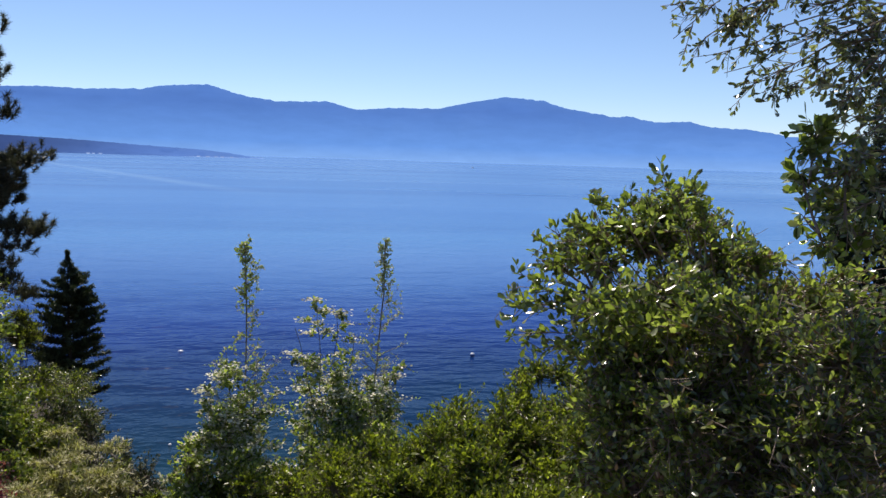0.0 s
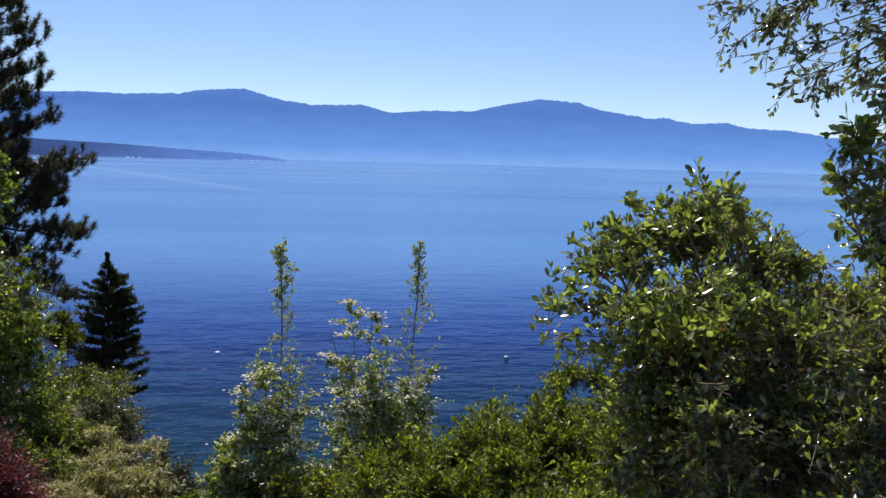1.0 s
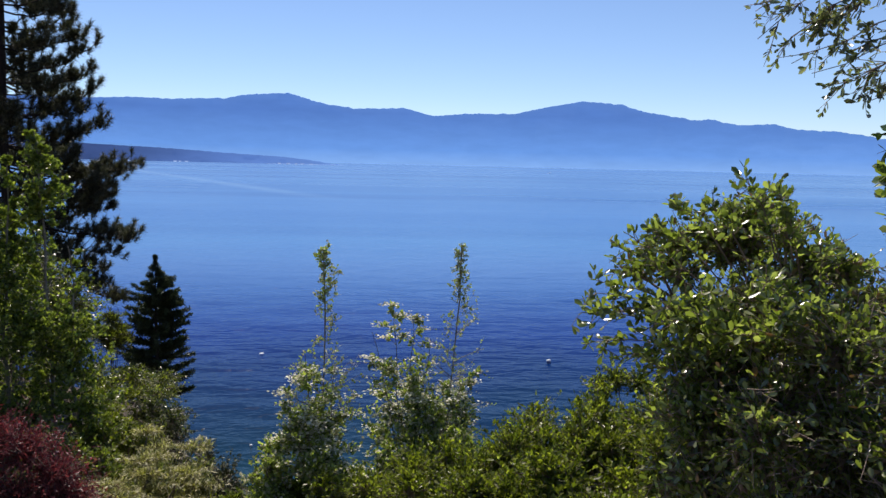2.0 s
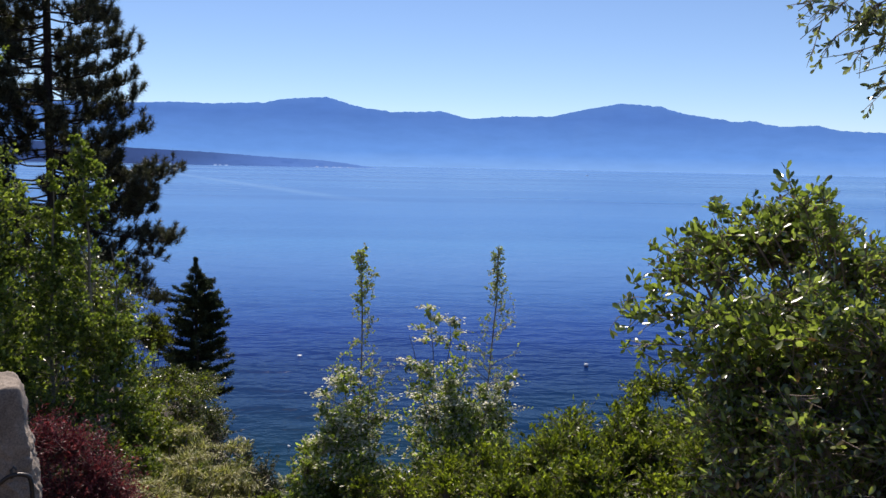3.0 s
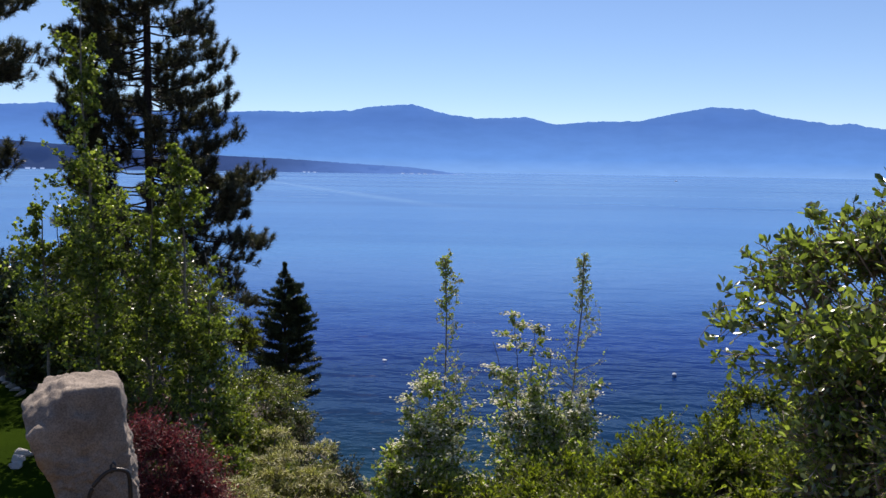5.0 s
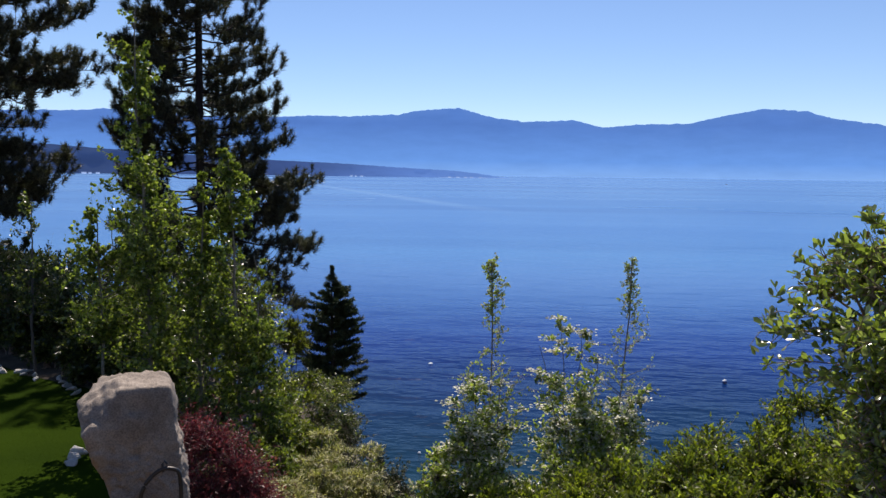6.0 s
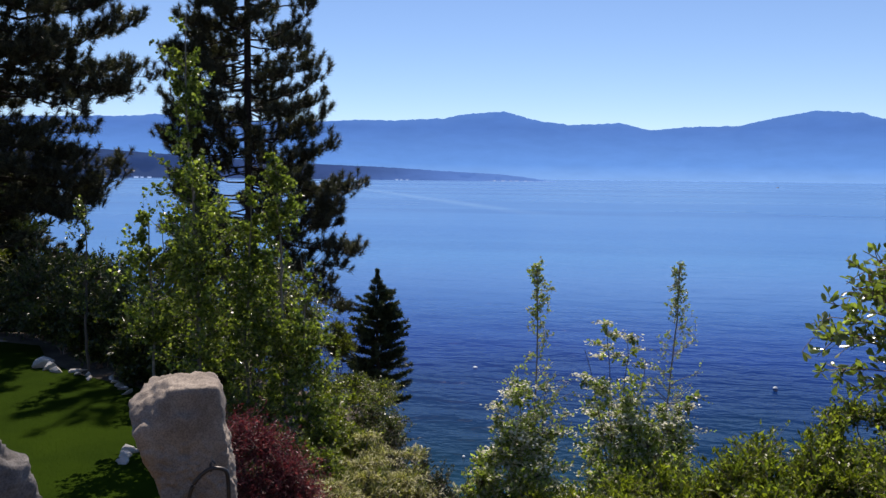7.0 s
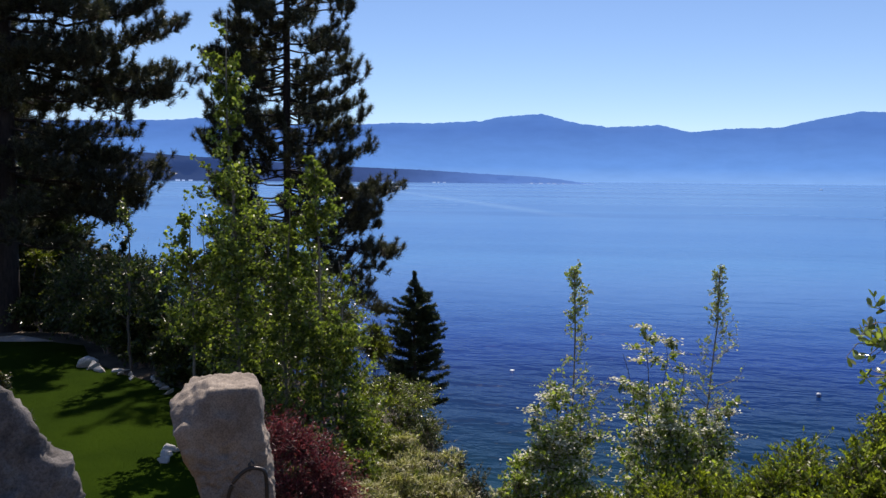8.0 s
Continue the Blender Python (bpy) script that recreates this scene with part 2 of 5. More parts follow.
LEAF_LACE = leaf_material("pale lace maple leaf", (0.14, 0.13, 0.055), (0.42, 0.385, 0.2), (0.82, 0.76, 0.54), 0.42, 0.35)
LEAF_YELLOW = leaf_material("yellow green leaf", (0.045, 0.06, 0.009), (0.112, 0.136, 0.016), (0.25, 0.262, 0.036), 0.42, 0.45)
NEEDLE = leaf_material("pine needle", (0.028, 0.033, 0.022), (0.07, 0.075, 0.048), (0.2, 0.195, 0.14), 0.4, 0.22, glow=(1.0, 1.15, 0.6))
NEEDLE_FIR = leaf_material("fir needle", (0.018, 0.033, 0.018), (0.046, 0.07, 0.033), (0.125, 0.155, 0.08), 0.5, 0.14)
NEEDLE_OLIVE = leaf_material("juniper sprig", (0.028, 0.032, 0.01), (0.06, 0.062, 0.02), (0.12, 0.115, 0.045), 0.55, 0.2)
GRASS_BLADE = leaf_material("grass blade", (0.009, 0.022, 0.0015), (0.02, 0.04, 0.0025), (0.045, 0.072, 0.005), 0.9, 0.35, spec=0.02)
STONE_TAN = stone_material("tan granite", (0.19, 0.15, 0.115), (0.4, 0.33, 0.262), (0.4, 0.21, 0.055), 3.0, 0.55)
STONE_GREY = stone_material("grey granite", (0.05, 0.044, 0.04), (0.22, 0.198, 0.18), None, 6)
STONE_WHITE = stone_material("white quartz", (0.55, 0.52, 0.47), (0.85, 0.82, 0.76), None, 8)
STONE_SLAB = stone_material("flagstone", (0.3, 0.26, 0.22), (0.48, 0.43, 0.37), None, 3)
GRAVEL = stone_material("decomposed granite", (0.22, 0.19, 0.17), (0.4, 0.36, 0.33), None, 12)
IRON = plain_material("weathered iron", (0.08, 0.075, 0.07), 0.45, 0.9)
BUOY_WHITE = plain_material("white buoy plastic", (0.82, 0.82, 0.82), 0.4, 0, 0.04)
BUOY_BLUE = plain_material("blue buoy band", (0.02, 0.05, 0.2), 0.4)
HULL = plain_material("white boat hull", (0.8, 0.8, 0.8), 0.4, 0, 0.03)
MOUNTAIN = haze_glow_material("hazy mountain", (0.125, 0.315, 0.76), (0.08, 0.205, 0.57), -5, 250, 0.04, None, (0.205, 0.42, 0.83))
SHORE_WOOD = haze_glow_material("hazy shore wood", (0.038, 0.07, 0.25), (0.045, 0.085, 0.29), 0, 40, 0.1, (-1300, -20, [(0.0, (0.024, 0.054, 0.165)), (0.42, (0.03, 0.066, 0.215)), (0.68, (0.075, 0.175, 0.5)), (1.0, (0.12, 0.27, 0.68))]))
# houses and beach are no lamps: their glow is painted haze too
HOUSE_WALL = haze_glow_material("hazy house wall", (0.37, 0.52, 0.84), (0.42, 0.56, 0.87), 0, 3, 0.05)
HOUSE_ROOF = haze_glow_material("hazy house roof", (0.17, 0.29, 0.58), (0.2, 0.32, 0.62), 0, 4, 0.08)
BEACH_HAZE = haze_glow_material("hazy beach", (0.36, 0.52, 0.86), (0.42, 0.56, 0.87), 0, 3, 0.15)


# ---- geometry helpers ----
class Soup:
    """Gathers many small pieces for one mesh."""

    def __init__(self):
        self.verts, self.faces, self.count = [], [], 0

    def add(self, v, f, m=0):
        v, f = np.asarray(v, dtype=np.float32).reshape(-1, 3), np.asarray(f, dtype=np.int32)
        self.verts.append(v)
        self.faces.append((f + self.count, m))
        self.count += len(v)

    def mesh(self, name, mats, smooth=False):
        me = bpy.data.meshes.new(name)
        v = np.concatenate(self.verts)
        loops = np.concatenate([f.ravel() for f, _ in self.faces])
        sizes = np.concatenate([np.full(len(f), f.shape[1], dtype=np.int32) for f, _ in self.faces])
        index = np.concatenate([np.full(len(f), m, dtype=np.int32) for f, m in self.faces])
        me.vertices.add(len(v))
        me.vertices.foreach_set("co", v.ravel())
        me.loops.add(len(loops))
        me.loops.foreach_set("vertex_index", loops)
        me.polygons.add(len(sizes))
        me.polygons.foreach_set("loop_start", np.concatenate([[0], np.cumsum(sizes)[:-1]]).astype(np.int32))
        for mat in mats:
            me.materials.append(mat)
        me.polygons.foreach_set("material_index", index)
        if smooth:
            me.polygons.foreach_set("use_smooth", np.ones(len(sizes), dtype=bool))
        me.update(calc_edges=True)
        me.validate()
        return me


def part(name, data, parent, label=""):
    ob = new(name, data)
    ob.parent = parent
    return tagged(ob, label)


def thing(name, at, label, category, group="", kind=""):
    ob = new(name)
    ob.location = at
    ob.empty_display_size = 0.2
    return tagged(ob, label, category, group, kind)


def rng_of(seed):
    return np.random.default_rng(seed)


def unit(v):
    return v / np.maximum(np.linalg.norm(v, axis=-1, keepdims=True), 1e-9)


def ball(rng, n):
    return unit(rng.normal(size=(n, 3)))


def bend(a, b, c, k):
    """n quadratic curves from a over b to c, k points each."""
    s = np.linspace(0, 1, k)[None, :, None]
    return (1 - s) ** 2 * a[:, None] + 2 * s * (1 - s) * b[:, None] + s ** 2 * c[:, None]


def tubes(soup, curves, r0, r1, sides=4, m=0):
    """Tapered tubes along curves (n, k, 3); r0 and r1 are numbers or arrays of n."""
    curves = np.asarray(curves, dtype=float)
    n, k, _ = curves.shape
    t = unit(np.gradient(curves, axis=1))
    ref = np.where(np.abs(t[..., 2:3]) > 0.9, [1.0, 0, 0], [0, 0, 1.0])
    a = unit(np.cross(t, ref))
    b = np.cross(t, a)
    r0, r1 = np.broadcast_to(r0, (n,)), np.broadcast_to(r1, (n,))
    rad = r0[:, None] + (r1 - r0)[:, None] * np.linspace(0, 1, k)[None]
    ang = np.arange(sides) * 2 * np.pi / sides
    ring = a[:, :, None] * np.cos(ang)[None, None, :, None] + b[:, :, None] * np.sin(ang)[None, None, :, None]
    v = curves[:, :, None] + ring * rad[:, :, None, None]
    base = (np.arange(n) * k * sides)[:, None, None] + (np.arange(k - 1) * sides)[None, :, None] + np.arange(sides)[None, None]
    nxt = (np.arange(n) * k * sides)[:, None, None] + (np.arange(k - 1) * sides)[None, :, None] + ((np.arange(sides) + 1) % sides)[None, None]
    f = np.stack([base, nxt, nxt + sides, base + sides], -1).reshape(-1, 4)
    soup.add(v, f, m)


# blade outlines: across, along, out of plane
FOLDED = (np.array([[0, 0, 0], [-0.5, 0.5, 0.1], [0, 1, -0.05], [0.5, 0.5, 0.1]]), np.array([[0, 3, 2], [0, 2, 1]]))
BROAD = (np.array([[0, 0, 0], [0, 0.55, -0.05], [0, 1, 0.05], [-0.34, 0.36, 0.08], [-0.42, 0.76, 0.1], [0.34, 0.36, 0.08], [0.42, 0.76, 0.1]]),
         np.array([[0, 1, 3], [3, 1, 4], [4, 1, 2], [0, 5, 1], [5, 6, 1], [6, 2, 1]]))
ROUND = (np.array([[0, 0, 0], [-0.4, 0.18, 0.05], [-0.5, 0.55, 0.08], [0, 1, -0.03], [0.5, 0.55, 0.08], [0.4, 0.18, 0.05]]),
         np.array([[0, 5, 4], [0, 4, 3], [0, 3, 2], [0, 2, 1]]))
NEEDLE_SHAPE = (np.array([[-0.5, 0, 0], [0.5, 0, 0], [0, 1, 0]]), np.array([[0, 1, 2]]))


def blades(soup, shape, at, way, normal, length, width, m=0):
    """One blade at each place, pointing along way."""
    n = len(at)
    tv, tf = shape
    way = unit(way)
    side = unit(np.cross(way, normal))
    nrm = np.cross(side, way)
    length, width = np.broadcast_to(length, (n,))[:, None, None], np.broadcast_to(width, (n,))[:, None, None]
    v = at[:, None] + side[:, None] * tv[None, :, 0:1] * width + way[:, None] * tv[None, :, 1:2] * length + nrm[:, None] * tv[None, :, 2:3] * width
    f = tf[None] + (np.arange(n) * len(tv))[:, None, None]
    soup.add(v, f.reshape(-1, tf.shape[1]), m)


def leaf_frames(rng, curves, per, s0=0.3, s1=1.0, spread=0.9, lift=0.2, flat=0.8):
    """Places, ways and normals of leaves along twigs."""
    n, k, _ = curves.shape
    s = (s0 + (s1 - s0) * rng.random((n, per))) * (k - 1)
    i = np.minimum(s.astype(int), k - 2)
    u = (s - i)[..., None]
    row = np.arange(n)[:, None]
    p0, p1 = curves[row, i], curves[row, i + 1]
    at = p0 * (1 - u) + p1 * u
    tan = unit(p1 - p0)
    way = tan * 0.6 + ball(rng, n * per).reshape(n, per, 3) * spread + np.array([0, 0, lift])
    normal = ball(rng, n * per).reshape(n, per, 3) + np.array([0, 0, flat])
    return at.reshape(-1, 3), unit(way.reshape(-1, 3)), unit(normal.reshape(-1, 3))


def lobe_tips(rng, lobes, n, inner=0.45, up=0.25):
    lobes = np.array(lobes, dtype=float)
    weight = (lobes[:, 3] * lobes[:, 4] * lobes[:, 5]) ** 0.6
    pick = rng.choice(len(lobes), n, p=weight / weight.sum())
    d = ball(rng, n) + np.array([0, 0, up])
    d = unit(d)
    r = inner + (1 - inner) * rng.random(n) ** 0.6
    rough = 1 + 0.34 * rng.normal(size=n)
    return lobes[pick, :3] + d * lobes[pick, 3:6] * (r * np.clip(rough, 0.5, 1.5))[:, None], pick


def foliage(wood, leaves, rng, stems, lobes, n, per, shape, length, width, twig=0.004, inner=0.45, bough=0.02, mats=None, spread=0.9, lift=0.2, flat=0.8, up=0.25, keep=None):
    """Boughs from the stems into each lobe, twigs to its skin and leaves along them. stems: (j, k, 3)."""
    lob = np.array(lobes, dtype=float)
    pts = stems.reshape(-1, 3)
    centre = lob[:, :3]
    start = []
    for c in centre:
        off = np.linalg.norm(pts[:, :2] - c[None, :2], axis=1)
        want = np.abs(pts[:, 2] - (c[2] - 0.5 * off - 0.1))
        start.append(pts[np.argmin(off + want)])
    start = np.array(start)
    ctrl = (start + centre) / 2 + rng.normal(size=centre.shape) * 0.08 * np.linalg.norm(centre - start, axis=1, keepdims=True)
    boughs = bend(start, ctrl, centre, 8)
    if bough > 0:
        tubes(wood, boughs, bough, bough * 0.4, 5)
    tips, pick = lobe_tips(rng, lobes, n, inner, up)
    s = rng.integers(4, 8, n)
    root = boughs[pick, s]
    gap = np.linalg.norm(tips - root, axis=1, keepdims=True)
    mid = (root + tips) / 2 + rng.normal(size=tips.shape) * gap * 0.12 + np.array([0, 0, 0.12]) * gap
    twigs = bend(root, mid, tips, 6)
    if twig > 0:
        tubes(wood, twigs[:, [0, 3, 5] if twig < 0.003 else [0, 5]], twig, twig * 0.35, 3)
    at, way, nrm = leaf_frames(rng, twigs, per, 0.3, 1.0, spread, lift, flat)
    if keep is not None:
        sel = keep(at)
        at, way, nrm = at[sel], way[sel], nrm[sel]
    m = rng.choice(len(mats), len(at), p=mats) if mats else np.zeros(len(at), dtype=int)
    size = rng.uniform(0.65, 1.25, len(at))
    for j in range(m.max() + 1):
        q = m == j
        if q.any():
            blades(leaves, shape, at[q], way[q], nrm[q], length * size[q], width * size[q] * rng.uniform(0.8, 1.15, q.sum()), j)
    return at, way, nrm


def branching(wood, leaves, rng, stem, profile, count, per, shape, length, width, mats=None, rise=0.7, twigs=4, lift=0.1, flat=0.7, girth=0.006, weight=None, clump=0.4):
    """Side branches all along a stem, twigs on them, leaves on both. profile: share of the height, reach."""
    pr = np.array(profile, dtype=float)
    k = len(stem)
    grid = np.linspace(pr[0, 0], 1, 60)
    reach = np.interp(grid, pr[:, 0], pr[:, 1])
    dens = (0.12 + reach) if weight is None else np.interp(grid, pr[:, 0], weight)
    many = int(count * 2.1)
    u = np.interp((np.arange(many) + rng.random(many)) / many, np.cumsum(dens) / dens.sum(), grid)
    r = np.interp(u, pr[:, 0], pr[:, 1]) * rng.uniform(0.25, 1.25, many)
    a = rng.uniform(0, 2 * np.pi, many)
    # branches crowd together in clumps, with gaps between them
    z = u * (stem[-1, 2] - stem[0, 2])
    crowd = np.array([noise.noise((q * math.cos(b) * 1.6 + stem[0, 0], q * math.sin(b) * 1.6, h * 1.5)) for q, b, h in zip(r, a, z)]) + rng.random(many) * clump
    keep = np.sort(np.argsort(-crowd)[:count])
    u, r, a = u[keep], r[keep], a[keep]
    st = np.stack([np.interp(u * (k - 1), np.arange(k), stem[:, j]) for j in range(3)], 1)
    out = np.stack([np.cos(a), np.sin(a), np.zeros(count)], 1)
    end = st + out * r[:, None] + np.array([0, 0, 1.0]) * (r * rise * rng.uniform(0.4, 1.3, count))[:, None]
    mid = (st + end) / 2 + out * (r * 0.12)[:, None] + rng.normal(size=st.shape) * (r * 0.08)[:, None]
    br = bend(st, mid, end, 7)
    tubes(wood, br[:, [0, 2, 4, 6]], girth * np.clip(r / 0.4, 0.35, 1.5), 0.0015, 3)
    n = count * twigs
    s = 1 + rng.random((count, twigs)) * 4.99
    i = s.astype(int)
    row = np.arange(count)[:, None]
    p = (br[row, i] + (br[row, i + 1] - br[row, i]) * (s - i)[..., None]).reshape(-1, 3)
    tan = unit((br[row, i + 1] - br[row, i]).reshape(-1, 3))
    way = unit(tan * 0.7 + ball(rng, n) * 0.8 + np.array([0, 0, 0.15]))
    ln = np.repeat(np.clip(r * 0.42, 0.05, 0.3), twigs)[:, None] * rng.uniform(0.5, 1.3, (n, 1))
    tw = bend(p, p + way * ln * 0.5 + rng.normal(size=p.shape) * ln * 0.1, p + way * ln, 5)
    tubes(wood, tw[:, [0, 4]], 0.0022, 0.001, 3)
    f1 = leaf_frames(rng, tw, per, 0.15, 1.0, 0.95, lift, flat)
    f2 = leaf_frames(rng, br, max(2, per // 2), 0.3, 1.0, 0.95, lift, flat)
    at, way, nrm = (np.concatenate([q, w]) for q, w in zip(f1, f2))
    at = at + rng.normal(size=at.shape) * length * 0.3
    m = rng.choice(len(mats), len(at), p=mats) if mats else np.zeros(len(at), dtype=int)
    size = rng.uniform(0.6, 1.25, len(at))
    for j in range(m.max() + 1):
        q = m == j
        if q.any():
            blades(leaves, shape, at[q], way[q], nrm[q], length * size[q], width * size[q], j)
    return np.concatenate([end, br[:, 4]])


def stem_lines(rng, base, tops, k=10, sway=0.06, lift=0.4):
    base = np.array(base, dtype=float)
    tops = np.array(tops, dtype=float)
    a = base[None] + np.concatenate([rng.normal(size=(len(tops), 2)) * 0.06, np.zeros((len(tops), 1))], 1)
    mid = a * (1 - lift) + tops * lift
    mid[:, 2] = a[:, 2] + (tops[:, 2] - a[:, 2]) * 0.6
    c = bend(a, mid, tops, k)
    c[:, 1:-1] += rng.normal(size=(len(tops), k - 2, 3)) * sway * 0.3
    return c


# ---- land and water ----
def ground_height(x, y):
    """Terrace under the viewpoint, planted slope, level lawn towards the left, steep bank to the lake."""
    z = np.interp(y, [-400, -60, -12, 1.2, 2.0, 6, 10, 16, 20, 26, 35, 41, 43.5, 50, 70, 140],
                  [60, 30, 13.4, 13.4, 12.9, 11.3, 10.2, 7.7, 6.0, 3.4, 0.0, -1.2, -1.6, -2.6, -6, -14])
    yy = y + 0.5 * np.clip(x + 15, 0, 12) * (y > 2)
    far = np.interp(yy, [-400, -60, -12, -2, 1.0, 4.5, 8, 20.0, 22, 27, 36, 43, 50, 54, 70, 140],
                    [60, 30, 13.4, 13.4, 13.0, 11.6, 10.7, 10.7, 10.3, 8.4, 5.4, 2.2, -0.4, -2, -6, -14])
    w = np.clip((np.minimum(-3.2, -0.2 * y) - x + np.where(y < 8, -0.2 * (8 - y), 0)) / np.interp(y, [9, 13, 16.5, 19], [1.6, 2.8, 2.8, 1.6]), 0, 1)
    w = w * w * (3 - 2 * w)
    return z * (1 - w) + far * w


def ground_mesh():
    ax = np.concatenate([[-4900, -2500, -1000, -400, -150, -80], np.linspace(-50, 30, 161), [50, 90, 160, 400, 1000, 2500, 4900]])
    ay = np.concatenate([[-4900, -2000, -400, -120, -60, -30], np.linspace(-14, 60, 149), [75, 100, 140, 400, 1200, 2500, 4900]])
    gx, gy = np.meshgrid(ax, ay)
    gz = ground_height(gx, gy)
    jitter = np.array([noise.noise((x * 0.5, y * 0.5, 3.0)) + 0.4 * noise.noise((x * 1.7, y * 1.7, 9.0)) for x, y in zip(gx.ravel(), gy.ravel())]).reshape(gx.shape)
    lawn = (gx < -3.2) & (gy > 4.0) & (gy < 22)
    near = (np.abs(gx) < 55) & (gy > 1.3) & (gy < 70)
    gz = gz + jitter * np.where(lawn, 0.015, 0.12) * near
    h, w = gx.shape
    s = Soup()
    i = (np.arange(h - 1)[:, None] * w + np.arange(w - 1)[None]).ravel()
    s.add(np.stack([gx, gy, gz], -1), np.stack([i, i + 1, i + w + 1, i + w], -1))
    return s.mesh("ground", [GROUND], smooth=True)


ground = tagged(new("ground", ground_mesh()), "brown mulch and soil bank sloping down to the lake", "ground", kind="structure")

s = Soup()
s.add([[-4800, 30, 0], [4800, 30, 0], [4800, 4700, 0], [-4800, 4700, 0]], [[0, 1, 2, 3]])
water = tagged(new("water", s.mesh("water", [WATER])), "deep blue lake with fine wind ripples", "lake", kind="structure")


def ridge_mesh(name, profile, far, mat, rough, seed, steps=420, foot=-1.0):
    """Far range: crest heights by bearing (degrees to the left, degrees up), seen over the lake."""
    pr = np.array(profile[::-1])
    az = np.linspace(pr[0, 0], pr[-1, 0], steps)
    el = np.interp(az, pr[:, 0], pr[:, 1])
    rows = []
    levels = [0.0, 0.12, 0.3, 0.5, 0.7, 0.88, 1.0, 0.8]
    for j, lv in enumerate(levels):
        dist = far + (260 * j / 7 if j < 7 else 420)
        ring = []
        for a, e in zip(az, el):
            crest = far_eye + dist * math.tan(radians(e))
            fine = noise.fractal((a * 1.9, seed, 0), 0.7, 2.0, 6) * rough
            z = foot + (crest + fine - foot) * lv
            d = dist + 70 * noise.fractal((a * 0.35, lv * 2.0, seed), 0.9, 2.0, 4) * (0 < j < 6)
            ring.append((-math.sin(radians(a)) * d, math.cos(radians(a)) * d, z))
        rows.append(ring)
    v = np.array(rows)
    h, w = v.shape[:2]
    i = (np.arange(h - 1)[:, None] * w + np.arange(w - 1)[None]).ravel()
    s = Soup()
    s.add(v, np.stack([i, i + 1, i + w + 1, i + w], -1))
    return s.mesh(name, [mat], smooth=True)


far_eye = EYE[2]
RANGE = [(75, 2.6), (60, 3.2), (45, 3.0), (36, 3.3), (32.9, 3.43), (29.2, 3.55), (27.8, 3.74), (26.7, 3.62), (22, 3.45), (17.1, 3.5), (15.2, 3.65), (12.7, 3.64), (9.2, 3.82),
         (7.8, 4.1), (5.1, 4.32), (4, 4.0), (2.9, 3.7), (1.5, 3.54), (0.7, 3.43), (-2.6, 3.55), (-4.46, 3.08), (-7.1, 3.3), (-9.9, 3.32), (-12, 3.79),
         (-14.4, 4.22), (-16.9, 4.05), (-18.4, 3.58), (-21.8, 3.06), (-22.5, 3.14), (-24.3, 2.78), (-26.4, 2.86), (-27.8, 2.52), (-30.2, 2.42),
         (-33, 1.95), (-38, 1.6), (-46, 1.9), (-60, 1.5), (-75, 1.0)]
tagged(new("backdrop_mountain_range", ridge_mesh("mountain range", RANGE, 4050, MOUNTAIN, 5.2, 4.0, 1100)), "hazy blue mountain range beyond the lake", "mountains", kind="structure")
WOODS = [(70, 2.4), (50, 2.0), (40, 1.7), (31.3, 1.45), (27.5, 1.2), (22, 0.9), (17.2, 0.66), (13, 0.52), (9.2, 0.3), (5.4, 0.12), (3.6, -0.06), (2.2, -0.27), (1.4, -0.34)]
tagged(new("backdrop_wooded_shore", ridge_mesh("wooded shore", WOODS, 2500, SHORE_WOOD, 1.3, 11.0, 900, -0.5)), "dark wooded point on the far shore in painted blue haze", "far woods", kind="structure")

BEACH = [(6.6, -0.318), (5.6, -0.306), (4.8, -0.312), (3.9, -0.304), (3.0, -0.312), (2.2, -0.308), (1.4, -0.33)]
tagged(new("backdrop_beach", ridge_mesh("beach", BEACH, 2440, BEACH_HAZE, 0.25, 21.0, 200, -0.5)), "thin pale beach on the far shore", "far shore", kind="structure")

# level lawn with an uneven edge
LAWN_EDGE = [(-3.6, 5.5), (-4.2, 8.0), (-4.7, 10.5), (-5.6, 12.6), (-7.2, 14.3), (-8.6, 15.3), (-10.2, 16.0), (-11.7, 17.0), (-13.0, 18.6), (-16.5, 19.2), (-21, 19.0), (-22, 9), (-14, 5.5), (-8, 5.2)]


def inside(poly, x, y):
    hit = np.zeros(len(x), dtype=bool)
    for (x0, y0), (x1, y1) in zip(poly, poly[1:] + poly[:1]):
        c = ((y0 > y) != (y1 > y)) & (x < (x1 - x0) * (y - y0) / (y1 - y0 + 1e-12) + x0)
        hit ^= c
    return hit


